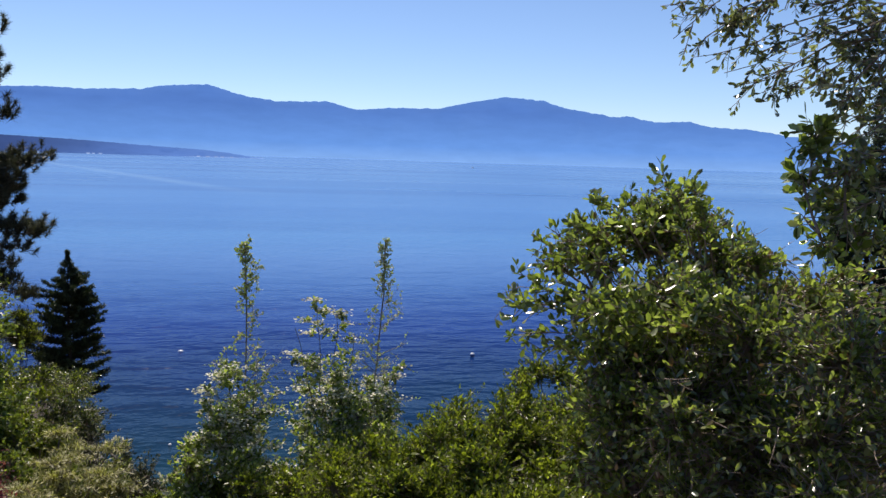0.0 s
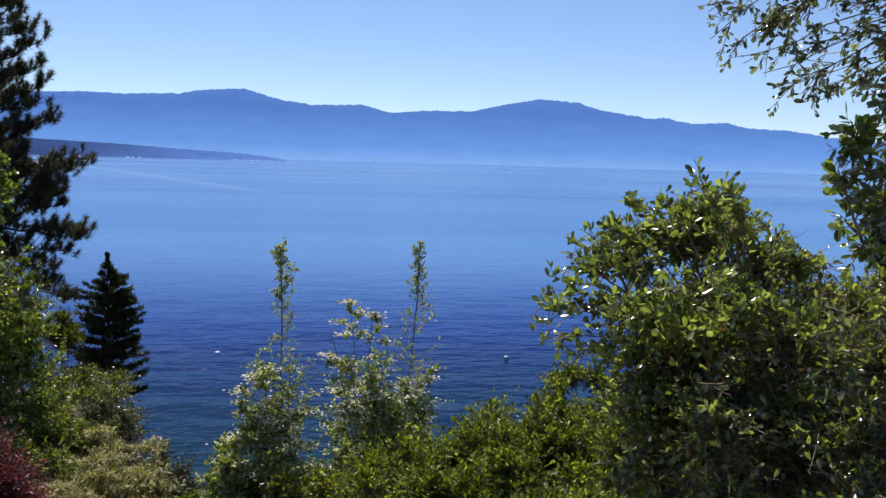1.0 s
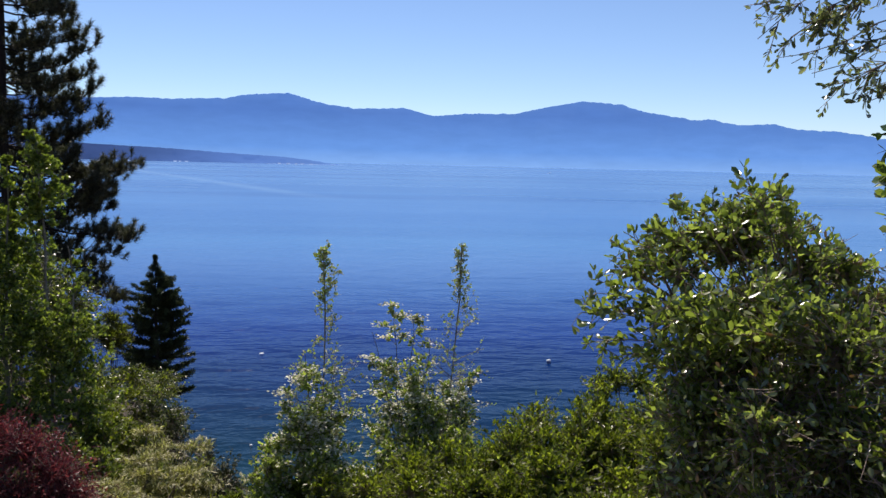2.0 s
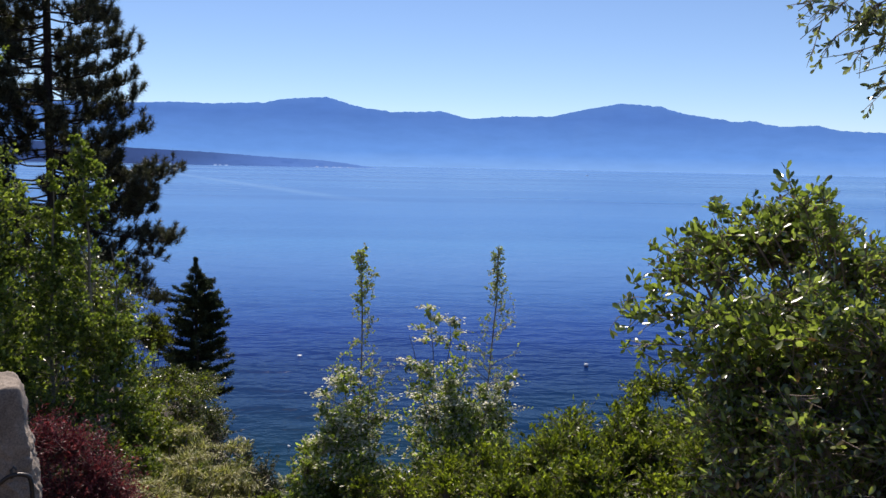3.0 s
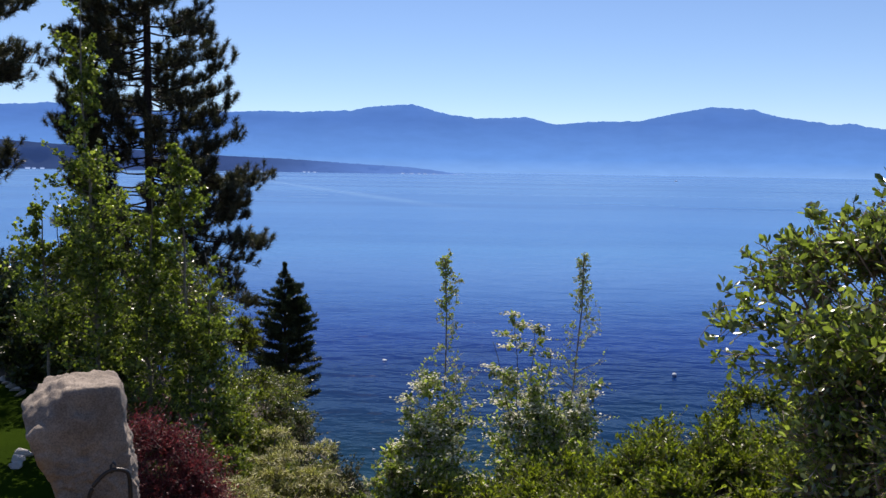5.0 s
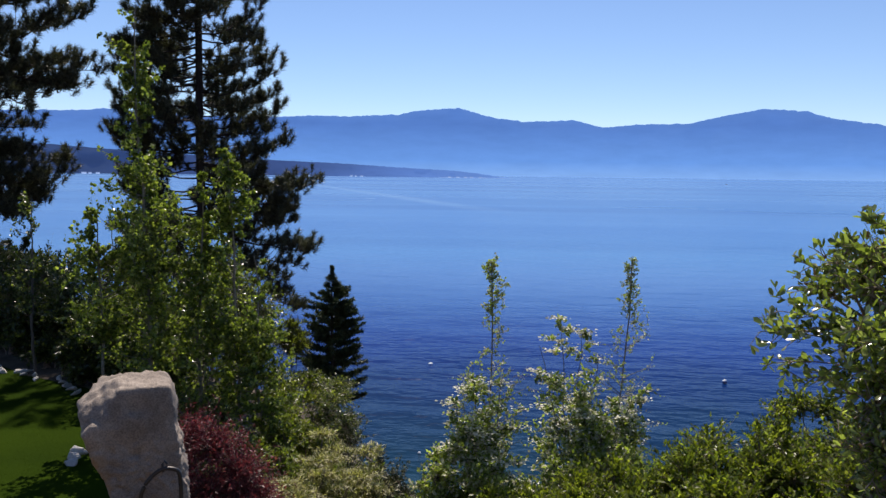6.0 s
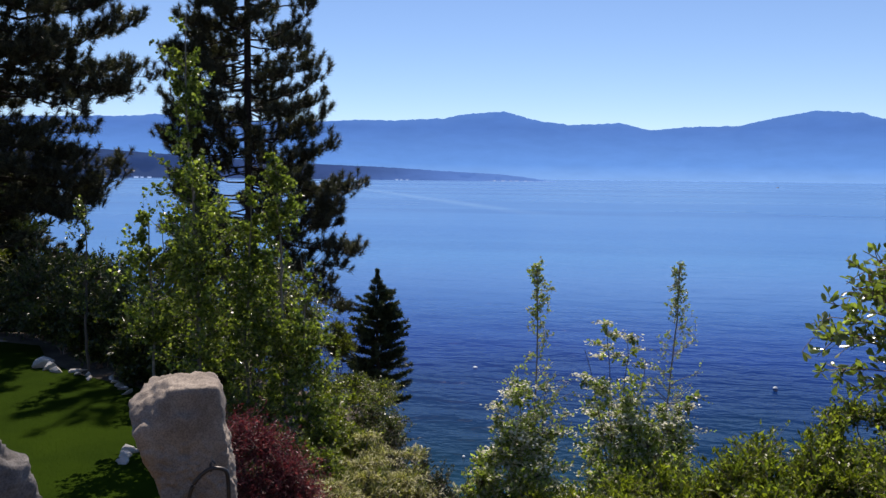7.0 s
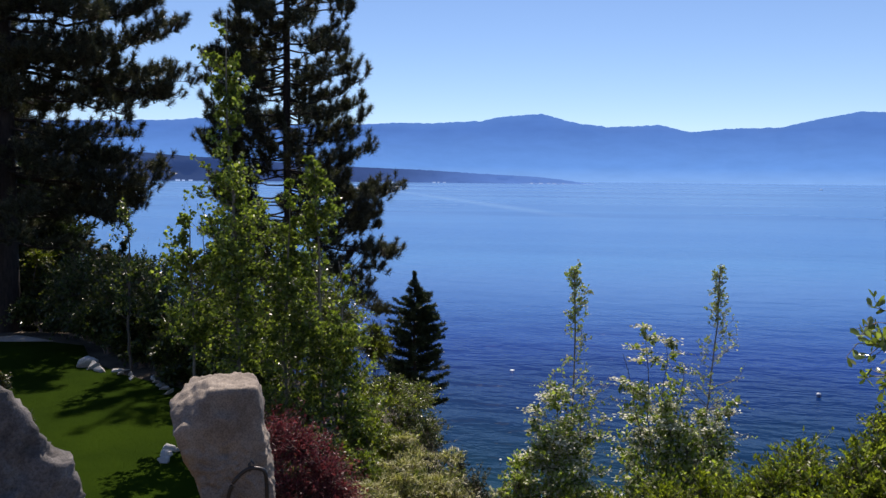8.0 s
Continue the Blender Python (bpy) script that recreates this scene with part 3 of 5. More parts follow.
def lawn_meshes():
    bm = bmesh.new()
    vs = [bm.verts.new((x, y, 10.735)) for x, y in LAWN_EDGE]
    f = bm.faces.new(vs)
    geom = bmesh.ops.extrude_face_region(bm, geom=[f])
    bmesh.ops.translate(bm, vec=(0, 0, -0.12), verts=[e for e in geom["geom"] if isinstance(e, bmesh.types.BMVert)])
    bmesh.ops.recalc_face_normals(bm, faces=bm.faces)
    me = bpy.data.meshes.new("lawn")
    bm.to_mesh(me)
    bm.free()
    me.materials.append(LAWN)
    rng = rng_of(5)
    n = 150000
    x, y = rng.uniform(-17, -3.6, n), rng.uniform(6.5, 19.2, n)
    ok = inside(LAWN_EDGE, x, y)
    at = np.stack([x[ok], y[ok], np.full(ok.sum(), 10.73)], 1)
    way = np.array([0, 0, 1.0]) + rng.normal(size=at.shape) * 0.45
    s = Soup()
    blades(s, NEEDLE_SHAPE, at, way, ball(rng, len(at)), rng.uniform(0.008, 0.018, len(at)), 0.009)
    return me, s.mesh("grass", [GRASS_BLADE])


me_lawn, me_grass = lawn_meshes()
tagged(new("lawn", me_lawn), "short green mown lawn dappled with tree shade", "lawn", kind="structure")
tagged(new("grass", me_grass), "short green grass blades on the lawn", "grass", kind="stuff")


# ---- rocks ----
def facet_rock(name, planes, centre, seed, mat, detail=6, crisp=22, rough=0.03, fine=0.01):
    """Worn boulder bounded by rough planes (normal, point); crisp: how sharp its edges are."""
    nr = np.array([n for n, _ in planes], dtype=float)
    nr = nr / np.linalg.norm(nr, axis=1, keepdims=True)
    c = np.array(centre, dtype=float)
    h = ((np.array([p for _, p in planes]) - c) * nr).sum(1)
    bm = bmesh.new()
    bmesh.ops.create_icosphere(bm, subdivisions=detail, radius=1)
    off = Vector((seed, seed * 1.7, 0.3))
    for v in bm.verts:
        d = v.co.normalized()
        q = np.maximum(nr @ np.array(d), 0) / h
        r = float((q ** crisp).sum()) ** (-1 / crisp)
        p = Vector(c) + d * r
        r += rough * noise.fractal(p * 3.0 + off, 0.8, 2.1, 6) + fine * noise.fractal(p * 14 + off, 0.7, 2.0, 3) - 1.6 * rough * max(0.0, noise.noise(p * 4.5 + off) - 0.2)
        v.co = Vector(c) + d * r
    me = bpy.data.meshes.new(name)
    bm.to_mesh(me)
    bm.free()
    me.materials.append(mat)
    me.polygons.foreach_set("use_smooth", [True] * len(me.polygons))
    return me


def broken_rock(name, radii, seed, mat, detail=3):
    """Small angular stone."""
    rg = rng_of(int(seed * 10))
    planes = [(tuple(d), tuple(d * rg.uniform(0.6, 1.0))) for d in ball(rg, 11)]
    me = facet_rock(name, planes, (0, 0, 0), seed, mat, detail, 40, 0.06, 0.0)
    me.transform(Matrix.Diagonal((*radii, 1)))
    return me


STONE_PLANES = [((0.02, -0.05, 1), (0, 0, -0.03)), ((0.05, -1, 0.05), (0, -0.27, -0.5)), ((1, -0.05, 0.12), (0.345, 0, -0.3)), ((0, 1, 0.05), (0, 0.28, -0.5)), ((-1, 0, -0.38), (-0.385, 0, -0.3)),
                ((-0.67, -0.05, 0.74), (-0.12, 0, -0.03)), ((-0.66, -0.52, 0.54), (-0.15, -0.18, -0.1)), ((-0.2, -0.85, 0.5), (-0.1, -0.25, -0.08)), ((0.7, -0.1, 0.7), (0.32, 0, -0.04)), ((0, 0, -1), (0, 0, -2.3))]
stone = tagged(new("standing_boulder", facet_rock("standing stone", STONE_PLANES, (0.05, 0, -0.75), 7.0, STONE_TAN, 6, 40, 0.05, 0.017)), "tall tan granite boulder with a flat sunlit top", "boulder")
stone.matrix_world = pose(-3.15, 6.27, 13.37, 0, 0, 26.7)
ROCK_PLANES = [((0.72, 0.45, 0.5), (0, 0, 0)), ((0.3, -0.93, 0.16), (-0.2, -0.2, 0)), ((-0.25, 0.3, 1), (-0.5, 0, 0.45)), ((-1, 0, 0.1), (-1.1, 0, 0)), ((0, 1, 0.1), (0, 0.65, 0)), ((0.75, -0.65, 0.1), (0.12, -0.12, -0.3)), ((0, 0, -1), (0, 0, -1.9))]
rock = tagged(new("granite_boulder", facet_rock("granite boulder", ROCK_PLANES, (-0.4, 0.1, -0.6), 3.0, STONE_GREY, 6, 24, 0.075, 0.03)), "rough grey granite boulder beside the lawn", "boulder")
rock.matrix_world = pose(-2.88, 3.58, 13.84, 0, 0, 38)
rng = rng_of(21)
small_stones = [("a flat", -6.76, 11.68, 10.78, 0.13, 0.08), ("a", -6.62, 11.42, 10.78, 0.17, 0.1), ("b", -6.48, 11.2, 10.77, 0.13, 0.08), ("c", -3.35, 5.75, 12.42, 0.13, 0.1), ("c", -2.95, 5.7, 12.4, 0.1, 0.09),
                ("d", -11.5, 16.5, 10.82, 0.36, 0.26), ("d", -11.2, 16.35, 10.79, 0.28, 0.16), ("d", -10.9, 16.15, 10.78, 0.22, 0.12)]
white_meshes = [broken_rock("white rock", (1, 0.75, 1), 30.0 + i, STONE_WHITE, 4) for i in range(4)]
edge = [(-10.6 + 0.27 * i, 16.1 - 0.06 * i - 0.012 * i * i) for i in range(11)]
small_stones += [("e", x + rng.normal() * 0.05, y + rng.normal() * 0.06, 10.77, rng.uniform(0.08, 0.17), rng.uniform(0.05, 0.09)) for x, y in edge]
for i, (_, x, y, z, rx, rz) in enumerate(small_stones):
    ob = tagged(new("white_stone", white_meshes[i % 4]), "pale quartz stone lying along the edge of the lawn", "stone", "stones edging the lawn")
    ob.matrix_world = pose(x, y, z, 0, 0, rng.uniform(0, 360)) @ Matrix.Diagonal((rx * 0.5, rx * 0.5, rz * 0.7, 1))
for x, y, rx, ry in [(-15.0, 18.9, 0.75, 0.3), (-16.3, 20.9, 0.6, 0.3), (-17.6, 22.9, 0.6, 0.35)]:
    ob = tagged(new("flagstone", broken_rock("flagstone", (rx, ry, 0.05), -x, STONE_SLAB, 4)), "flat tan flagstone set beyond the lawn", "stone slab", "flagstones")
    ob.location = (x, y, 10.75)


def gravel_mesh(cx, cy, r):
    """Thin bed of gravel that follows the bank, with an uneven rim."""
    rows = []
    for k in range(7):
        ring = []
        for i in range(40):
            a = 2 * math.pi * i / 40
            q = r * k / 6 * (1 + 0.25 * noise.noise((math.cos(a) * 1.5, math.sin(a) * 1.5, 8.0)))
            ring.append((cx + math.cos(a) * q, cy + math.sin(a) * q))
        rows.append(ring)
    xy = np.array(rows)
    z = ground_height(xy[..., 0], xy[..., 1]) + np.array([0.16, 0.16, 0.15, 0.14, 0.13, 0.1, -0.1])[:, None]
    s = Soup()
    n = 40
    i = (np.arange(6)[:, None] * n + np.arange(n)[None]).ravel()
    j = (np.arange(6)[:, None] * n + (np.arange(n)[None] + 1) % n).ravel()
    s.add(np.concatenate([xy, z[..., None]], -1), np.stack([i, i + n, j + n, j], -1))
    return s.mesh("gravel patch", [GRAVEL], True)


tagged(new("gravel_patch", gravel_mesh(-3.75, 11.6, 0.9)), "grey gravel patch between the shrubs", "gravel", kind="structure")
rng = rng_of(77)
bank_meshes = [broken_rock("shore rock", (1, 0.8, 0.6), 60.0 + i, STONE_GREY, 4) for i in range(3)]
for i in range(30):
    x = -20 + i * 0.75 + rng.normal() * 0.4
    ys = np.linspace(28, 55, 200)
    y = float(ys[np.argmin(np.abs(ground_height(np.full(200, x), ys)))]) + rng.normal() * 0.5
    sz = rng.uniform(0.25, 0.75)
    ob = tagged(new("shore_rock", bank_meshes[i % 3]), "grey rock at the edge of the water", "rock", "rocks along the shore")
    ob.matrix_world = pose(x, y, float(ground_height(np.array(x), np.array(y))) + 0.1, 0, 0, rng.uniform(0, 360)) @ Matrix.Diagonal((sz, sz, sz, 1))


# ---- handrail, buoys, boat, houses ----
def pipe_mesh(name, pts, radius, mat, sides=10):
    s = Soup()
    tubes(s, np.array([pts]), radius, radius, sides)
    return s.mesh(name, [mat], smooth=True)


def arc(points, k=9):
    p = [np.array(q, dtype=float) for q in points]
    out = [p[0]]
    for a, b, c in zip(p, p[1:], p[2:]):
        lo, hi = (a + b) / 2, (b + c) / 2
        out += [lo * (1 - u) ** 2 + 2 * u * (1 - u) * b + hi * u * u for u in np.linspace(0, 1, k)]
    return out + [p[-1]]


rail = thing("iron_handrail", (-2.8, 6.0, 11.6), "weathered iron handrail with a curled end", "handrail")
rail.matrix_world = Matrix.Translation((-2.78, 5.98, 11.6))
part("rail_hoop", pipe_mesh("rail hoop", arc([(-0.15, -0.06, -0.1), (-0.145, -0.06, 0.8), (-0.12, -0.05, 1.0), (0.0, 0.0, 1.13), (0.1, 0.04, 1.12), (0.135, 0.06, 1.08), (0.14, 0.06, 0.9), (0.145, 0.06, -0.1)]), 0.016, IRON), rail)
s = Soup()
tubes(s, np.array([[(0.02, 0.01, 1.1), (0.015, 0.01, 1.16), (0.03, 0.012, 1.185), (0.05, 0.02, 1.16)]]), 0.012, 0.008, 8)
part("finial", s.mesh("finial", [IRON], smooth=True), rail, "small curled iron finial")


def lathe(prof, seg=24):
    v = np.array([[(r * math.cos(2 * math.pi * i / seg), r * math.sin(2 * math.pi * i / seg), z) for i in range(seg)] for r, z in prof])
    h = len(prof)
    i = (np.arange(h - 1)[:, None] * seg + np.arange(seg)[None]).ravel()
    j = (np.arange(h - 1)[:, None] * seg + (np.arange(seg)[None] + 1) % seg).ravel()
    return v, np.stack([i, j, j + seg, i + seg], -1)


def lathe_mesh(name, prof, mat, seg=24):
    s = Soup()
    s.add(*lathe(prof, seg))
    return s.mesh(name, [mat], smooth=True)


buoy = thing("mooring_buoy", (14.1, 62.0, 0), "white round mooring buoy with a dark blue band", "buoy")
R = 0.17
sphere = [(R * math.cos(a), 0.12 + R * math.sin(a)) for a in np.linspace(-1.5, 1.5, 15)]
part("float", lathe_mesh("float", sphere, BUOY_WHITE), buoy)
part("band", lathe_mesh("band", [(R * 1.005, 0.06), (R * 1.02, 0.075), (R * 1.02, 0.13), (R * 1.005, 0.145)], BUOY_BLUE), buoy, "dark blue band")
part("ring", lathe_mesh("ring", [(0.025, 0.28), (0.03, 0.34), (0.0, 0.35)], IRON, 10), buoy)
low = thing("float_marker", (-7.75, 64.8, 0), "low white float lying on the water", "buoy")
part("float", lathe_mesh("low float", [(0.0, -0.05), (0.16, -0.05), (0.19, 0.02), (0.17, 0.06), (0.08, 0.085), (0, 0.09)], BUOY_WHITE), low)
tiny = thing("float_marker", (-5.76, 43.6, 0), "small white float close to the shore", "buoy")
part("float", lathe_mesh("small float", [(0.0, -0.05), (0.07, -0.04), (0.09, 0.03), (0.06, 0.09), (0, 0.1)], BUOY_WHITE), tiny)


def boat_thing(x, y, size, turn):
    boat = thing("motor_boat", (x, y, 0), "white motor boat far out on the lake", "boat", "boats")
    st = []
    for u, w, h in [(-1, 0.8, 0.55), (-0.4, 0.95, 0.6), (0.3, 0.8, 0.75), (0.75, 0.4, 0.9), (1, 0.03, 1.0)]:
        st.append([(u * 3, -w, h), (u * 3, -w * 0.75, -0.2), (u * 3, w * 0.75, -0.2), (u * 3, w, h)])
    v = np.array(st).reshape(-1, 3)
    f = [[i * 4 + j, i * 4 + j + 1, i * 4 + j + 5, i * 4 + j + 4] for i in range(4) for j in range(3)] + [[i * 4 + 3, i * 4, i * 4 + 4, i * 4 + 7] for i in range(4)] + [[0, 3, 2, 1]]
    s = Soup()
    s.add(v, f)
    part("hull", s.mesh("hull", [HULL]), boat)
    s = Soup()
    v = [(-0.8, -0.6, 0.6), (0.9, -0.5, 0.7), (0.9, 0.5, 0.7), (-0.8, 0.6, 0.6), (-0.7, -0.5, 1.7), (0.3, -0.45, 1.7), (0.3, 0.45, 1.7), (-0.7, 0.5, 1.7)]
    s.add(v, [[4, 5, 6, 7], [0, 1, 5, 4], [1, 2, 6, 5], [2, 3, 7, 6], [3, 0, 4, 7]])
    part("cabin", s.mesh("cabin", [HULL]), boat)
    boat.matrix_world = pose(x, y, 0, 0, 0, turn) @ Matrix.Diagonal((size, size, size, 1))
    return boat


boat_thing(330, 1500, 1.0, 20)


def shore_house(bearing, far, w, h):
    x, y = -math.sin(radians(bearing)) * far, math.cos(radians(bearing)) * far
    house = thing("shore_house", (x, y, 0), "small pale house on the far shore", "house", "houses on the far shore")
    s = Soup()
    v = [(-w, -3, -1), (w, -3, -1), (w, 3, -1), (-w, 3, -1), (-w, -3, h), (w, -3, h), (w, 3, h), (-w, 3, h)]
    s.add(v, [[0, 1, 5, 4], [1, 2, 6, 5], [2, 3, 7, 6], [3, 0, 4, 7], [4, 5, 6, 7]])
    part("wall", s.mesh("house wall", [HOUSE_WALL]), house)
    s = Soup()
    v = [(-w - 0.5, -3.5, h + 0.01), (w + 0.5, -3.5, h + 0.01), (w + 0.5, 3.5, h + 0.01), (-w - 0.5, 3.5, h + 0.01), (-w - 0.5, 0, h + 2), (w + 0.5, 0, h + 2)]
    s.add(v, [[0, 1, 5, 4], [2, 3, 4, 5], [3, 2, 1, 0]])
    s.add(v, [[1, 2, 5], [3, 0, 4]])
    part("roof", s.mesh("house roof", [HOUSE_ROOF]), house)
    house.matrix_world = pose(x, y, 0, 0, 0, bearing)


for bearing, far, w, h in [(30.4, 2440, 4, 2.2), (29.1, 2440, 6, 2.6), (28.75, 2440, 4, 2.0), (28.3, 2440, 5, 2.2), (15.1, 2455, 3, 1.6), (12.3, 2460, 4, 1.6), (12.0, 2460, 3, 1.3), (11.6, 2460, 4, 1.2), (5.7, 2470, 4, 1.5), (5.1, 2470, 5, 1.2), (4.6, 2470, 4, 1.0), (4.2, 2470, 5, 1.0), (3.6, 2470, 4, 0.9)]:
    shore_house(bearing, far, w, h)


# ---- plants ----
def plant(name, base, label, category, wood, wood_mat, leaves, leaf_mats, group="", crown="crown", stem="stem", smooth_wood=True):
    """A plant and its parts, built from pieces given in world places."""
    ob = thing(name, base, label, category, group)
    o = np.array(base, dtype=np.float32)
    for soup, mats, nm, sm in ((wood, [wood_mat], stem, smooth_wood), (leaves, leaf_mats, crown, False)):
        if soup.count:
            soup.verts = [v - o for v in soup.verts]
            part(nm, soup.mesh(name + " " + nm, mats, sm), ob)
    return ob


def single_leaves(ob, rng, at, way, nrm, length, width, mat, shape=BROAD):
    """Leaves near enough to tell apart, each an object of its own on one of four meshes, under the crown."""
    crown = next(c for c in ob.children if c.name.startswith("crown"))
    o = np.array(ob.location)
    meshes = []
    for i in range(4):
        s = Soup()
        tv, tf = shape
        v = tv * np.array([width * (0.9 + 0.07 * i), length * (1.05 - 0.06 * i), width]) 
        v[:, 2] += 0.15 * length * (v[:, 1] / length) ** 2 * (-1) ** i
        s.add(v, tf)
        meshes.append(s.mesh("leaf", [mat]))
    way = unit(way)
    side = unit(np.cross(way, nrm))
    up = np.cross(side, way)
    for i in range(len(at)):
        lf = part("leaf", meshes[i % 4], crown)
        k = rng.uniform(0.75, 1.3)
        m = Matrix(((side[i, 0], way[i, 0], up[i, 0], 0), (side[i, 1], way[i, 1], up[i, 1], 0), (side[i, 2], way[i, 2], up[i, 2], 0), (0, 0, 0, 1)))
        lf.matrix_local = Matrix.Translation(at[i] - o) @ m @ Matrix.Diagonal((k, k, k, 1))


def pine_limbs(wood, needles, rng, trunk, limbs, per=26, needle=0.19, dense=1.0, width=0.011, thick=0.035, first=0.25):
    """limbs: height, bearing (0: +x, 90: +y), length, rise of the tip. Twigs turn up and end in round brushes of needles."""
    tz = trunk[:, 2]
    for z, a, length, rise in limbs:
        x, y = np.interp(z, tz, trunk[:, 0]), np.interp(z, tz, trunk[:, 1])
        d = np.array([math.cos(radians(a)), math.sin(radians(a)), 0])
        st = np.array([x, y, z])
        c1 = st + d * length * 0.6 + np.array([0, 0, -0.14 * length + rise * 0.1])
        end = st + d * length + np.array([0, 0, rise])
        curve = bend(st[None], c1[None], end[None], 12)
        curve[0, 1:] += np.cumsum(rng.normal(size=(11, 3)) * 0.024 * length ** 0.5, 0)
        tubes(wood, curve, thick * (length / 3) ** 0.5, 0.008, 5)
        n = max(4, int(6.5 * length * dense * (1 if z < 22 else 0.6)))
        s = first + (1 - first) * rng.random(n) ** 0.6
        s[:2] = 1.0
        p = np.stack([np.interp(s * 11, np.arange(12), curve[0, :, j]) for j in range(3)], 1)
        tan = unit(np.gradient(curve[0], axis=0))
        t = tan[np.minimum((s * 11).astype(int), 11)]
        side = unit(np.cross(t, [0, 0, 1.0]))
        sw = rng.uniform(-1.2, 1.2, n)[:, None]
        sw[:2] *= 0.2
        way = unit(t * 0.7 + side * sw + np.array([0, 0, 0.5]) + rng.normal(size=(n, 3)) * 0.35)
        bl = rng.uniform(0.18, 0.62, n)[:, None] * min(1.3, 0.55 + 0.2 * length) * (1.2 - 0.5 * s[:, None])
        tip = p + way * bl + np.array([0, 0, 0.2]) * bl
        br = bend(p, p + way * bl * 0.55 - np.array([0, 0, 0.08]) * bl, tip, 5)
        tubes(wood, br[:, [0, 2, 4]], 0.012, 0.006, 3)
        axis = unit(tip - br[:, 3] + np.array([0, 0, 0.06]))
        # a round brush at the end of each twig and a thinner one behind it
        for back, share in ((0.0, 1.0), (0.07, 0.8), (0.15, 0.6)):
            q = tip - axis * back
            k = max(4, int(per * share))
            ax = np.repeat(axis, k, 0)
            aim = unit(ax * 0.75 + ball(rng, n * k) * 0.95)
            foot = np.repeat(q, k, 0) - ax * (rng.random((n * k, 1)) * 0.08)
            blades(needles, NEEDLE_SHAPE, foot, aim, ball(rng, n * k), needle * rng.uniform(0.75, 1.15, n * k), width)


def trunk_line(base, top, rng, k=16, sway=0.05):
    base, top = np.array(base, dtype=float), np.array(top, dtype=float)
    c = base[None] + (top - base)[None] * np.linspace(0, 1, k)[:, None]
    drift = np.cumsum(rng.normal(size=(k, 2)) * sway * 0.35, 0)
    c[:, :2] += drift - drift[-1] * np.linspace(0, 1, k)[:, None] - drift[0] * np.linspace(1, 0, k)[:, None]
    return c


# Tall pine on the bank
rng = rng_of(101)
wood, needles = Soup(), Soup()
t1 = trunk_line((-10.6, 25.9, 7.3), (-10.5, 25.95, 30.0), rng, 18)
tubes(wood, t1[None], 0.17, 0.05, 12)
limbs = [(20.3, 0, 2.3, 0.5), (19.2, -10, 2.4, 0.7), (18.6, 15, 1.7, 0.5), (17.4, 0, 2.35, 0.75), (16.6, -20, 1.9, 0.5), (15.7, 5, 2.55, 0.35), (15.2, -10, 2.2, 0.1), (14.7, 0, 3.35, -0.15), (14.5, 15, 2.9, 0.1),
         (14.2, -15, 3.0, -0.3), (13.6, 0, 2.7, -0.3), (13.2, 10, 3.1, -0.6), (12.9, -8, 3.3, -0.45), (12.3, 5, 2.4, -0.5), (11.9, -5, 2.6, -0.7), (11.4, 8, 2.8, -0.65), (11.0, -10, 2.0, -0.6), (21.6, 10, 2.2, 0.5), (22.6, -5, 2.0, 0.6), (18.0, -5, 2.2, 0.4), (17.0, 8, 2.3, 0.4), (16.2, 0, 2.3, 0.2), (14.0, 5, 2.9, -0.1), (13.9, -5, 2.6, -0.3), (12.6, 0, 2.9, -0.5)]
for z in np.arange(10.8, 29.4, 0.14):
    length = np.interp(z, [10.8, 12, 15, 19, 25, 29.4], [1.7, 2.4, 2.5, 2.3, 2.0, 0.6]) * rng.uniform(0.6, 1.08)
    limbs.append((z, rng.uniform(-30, 330), length, rng.uniform(-0.2, 0.8)))
for z in np.arange(13.0, 21.8, 0.45):
    limbs.append((z, rng.uniform(150, 215), rng.uniform(1.7, 2.4), rng.uniform(0, 0.6)))
for z in np.arange(11.4, 22.5, 0.16):
    limbs.append((z, rng.uniform(0, 360), rng.uniform(0.55, 1.5), rng.uniform(0.05, 0.5)))
limbs = [(z, a, 1.06 * length, rise) for z, a, length, rise in limbs]
pine_limbs(wood, needles, rng, t1, limbs, 32, 0.2, 2.1, 0.017, 0.04, 0.26)
plant("pine_tree", (-10.6, 25.95, 7.3), "tall dark pine with tufted limbs on the bank", "pine tree", wood, BARK_PINE, needles, [NEEDLE], stem="trunk")

# Pine beside the lawn with long spreading limbs
rng = rng_of(102)
wood, needles = Soup(), Soup()
t1 = trunk_line((-16.33, 20.05, 10.5), (-16.2, 20.2, 28.0), rng, 16, 0.03)
tubes(wood, t1[None], 0.33, 0.12, 14)
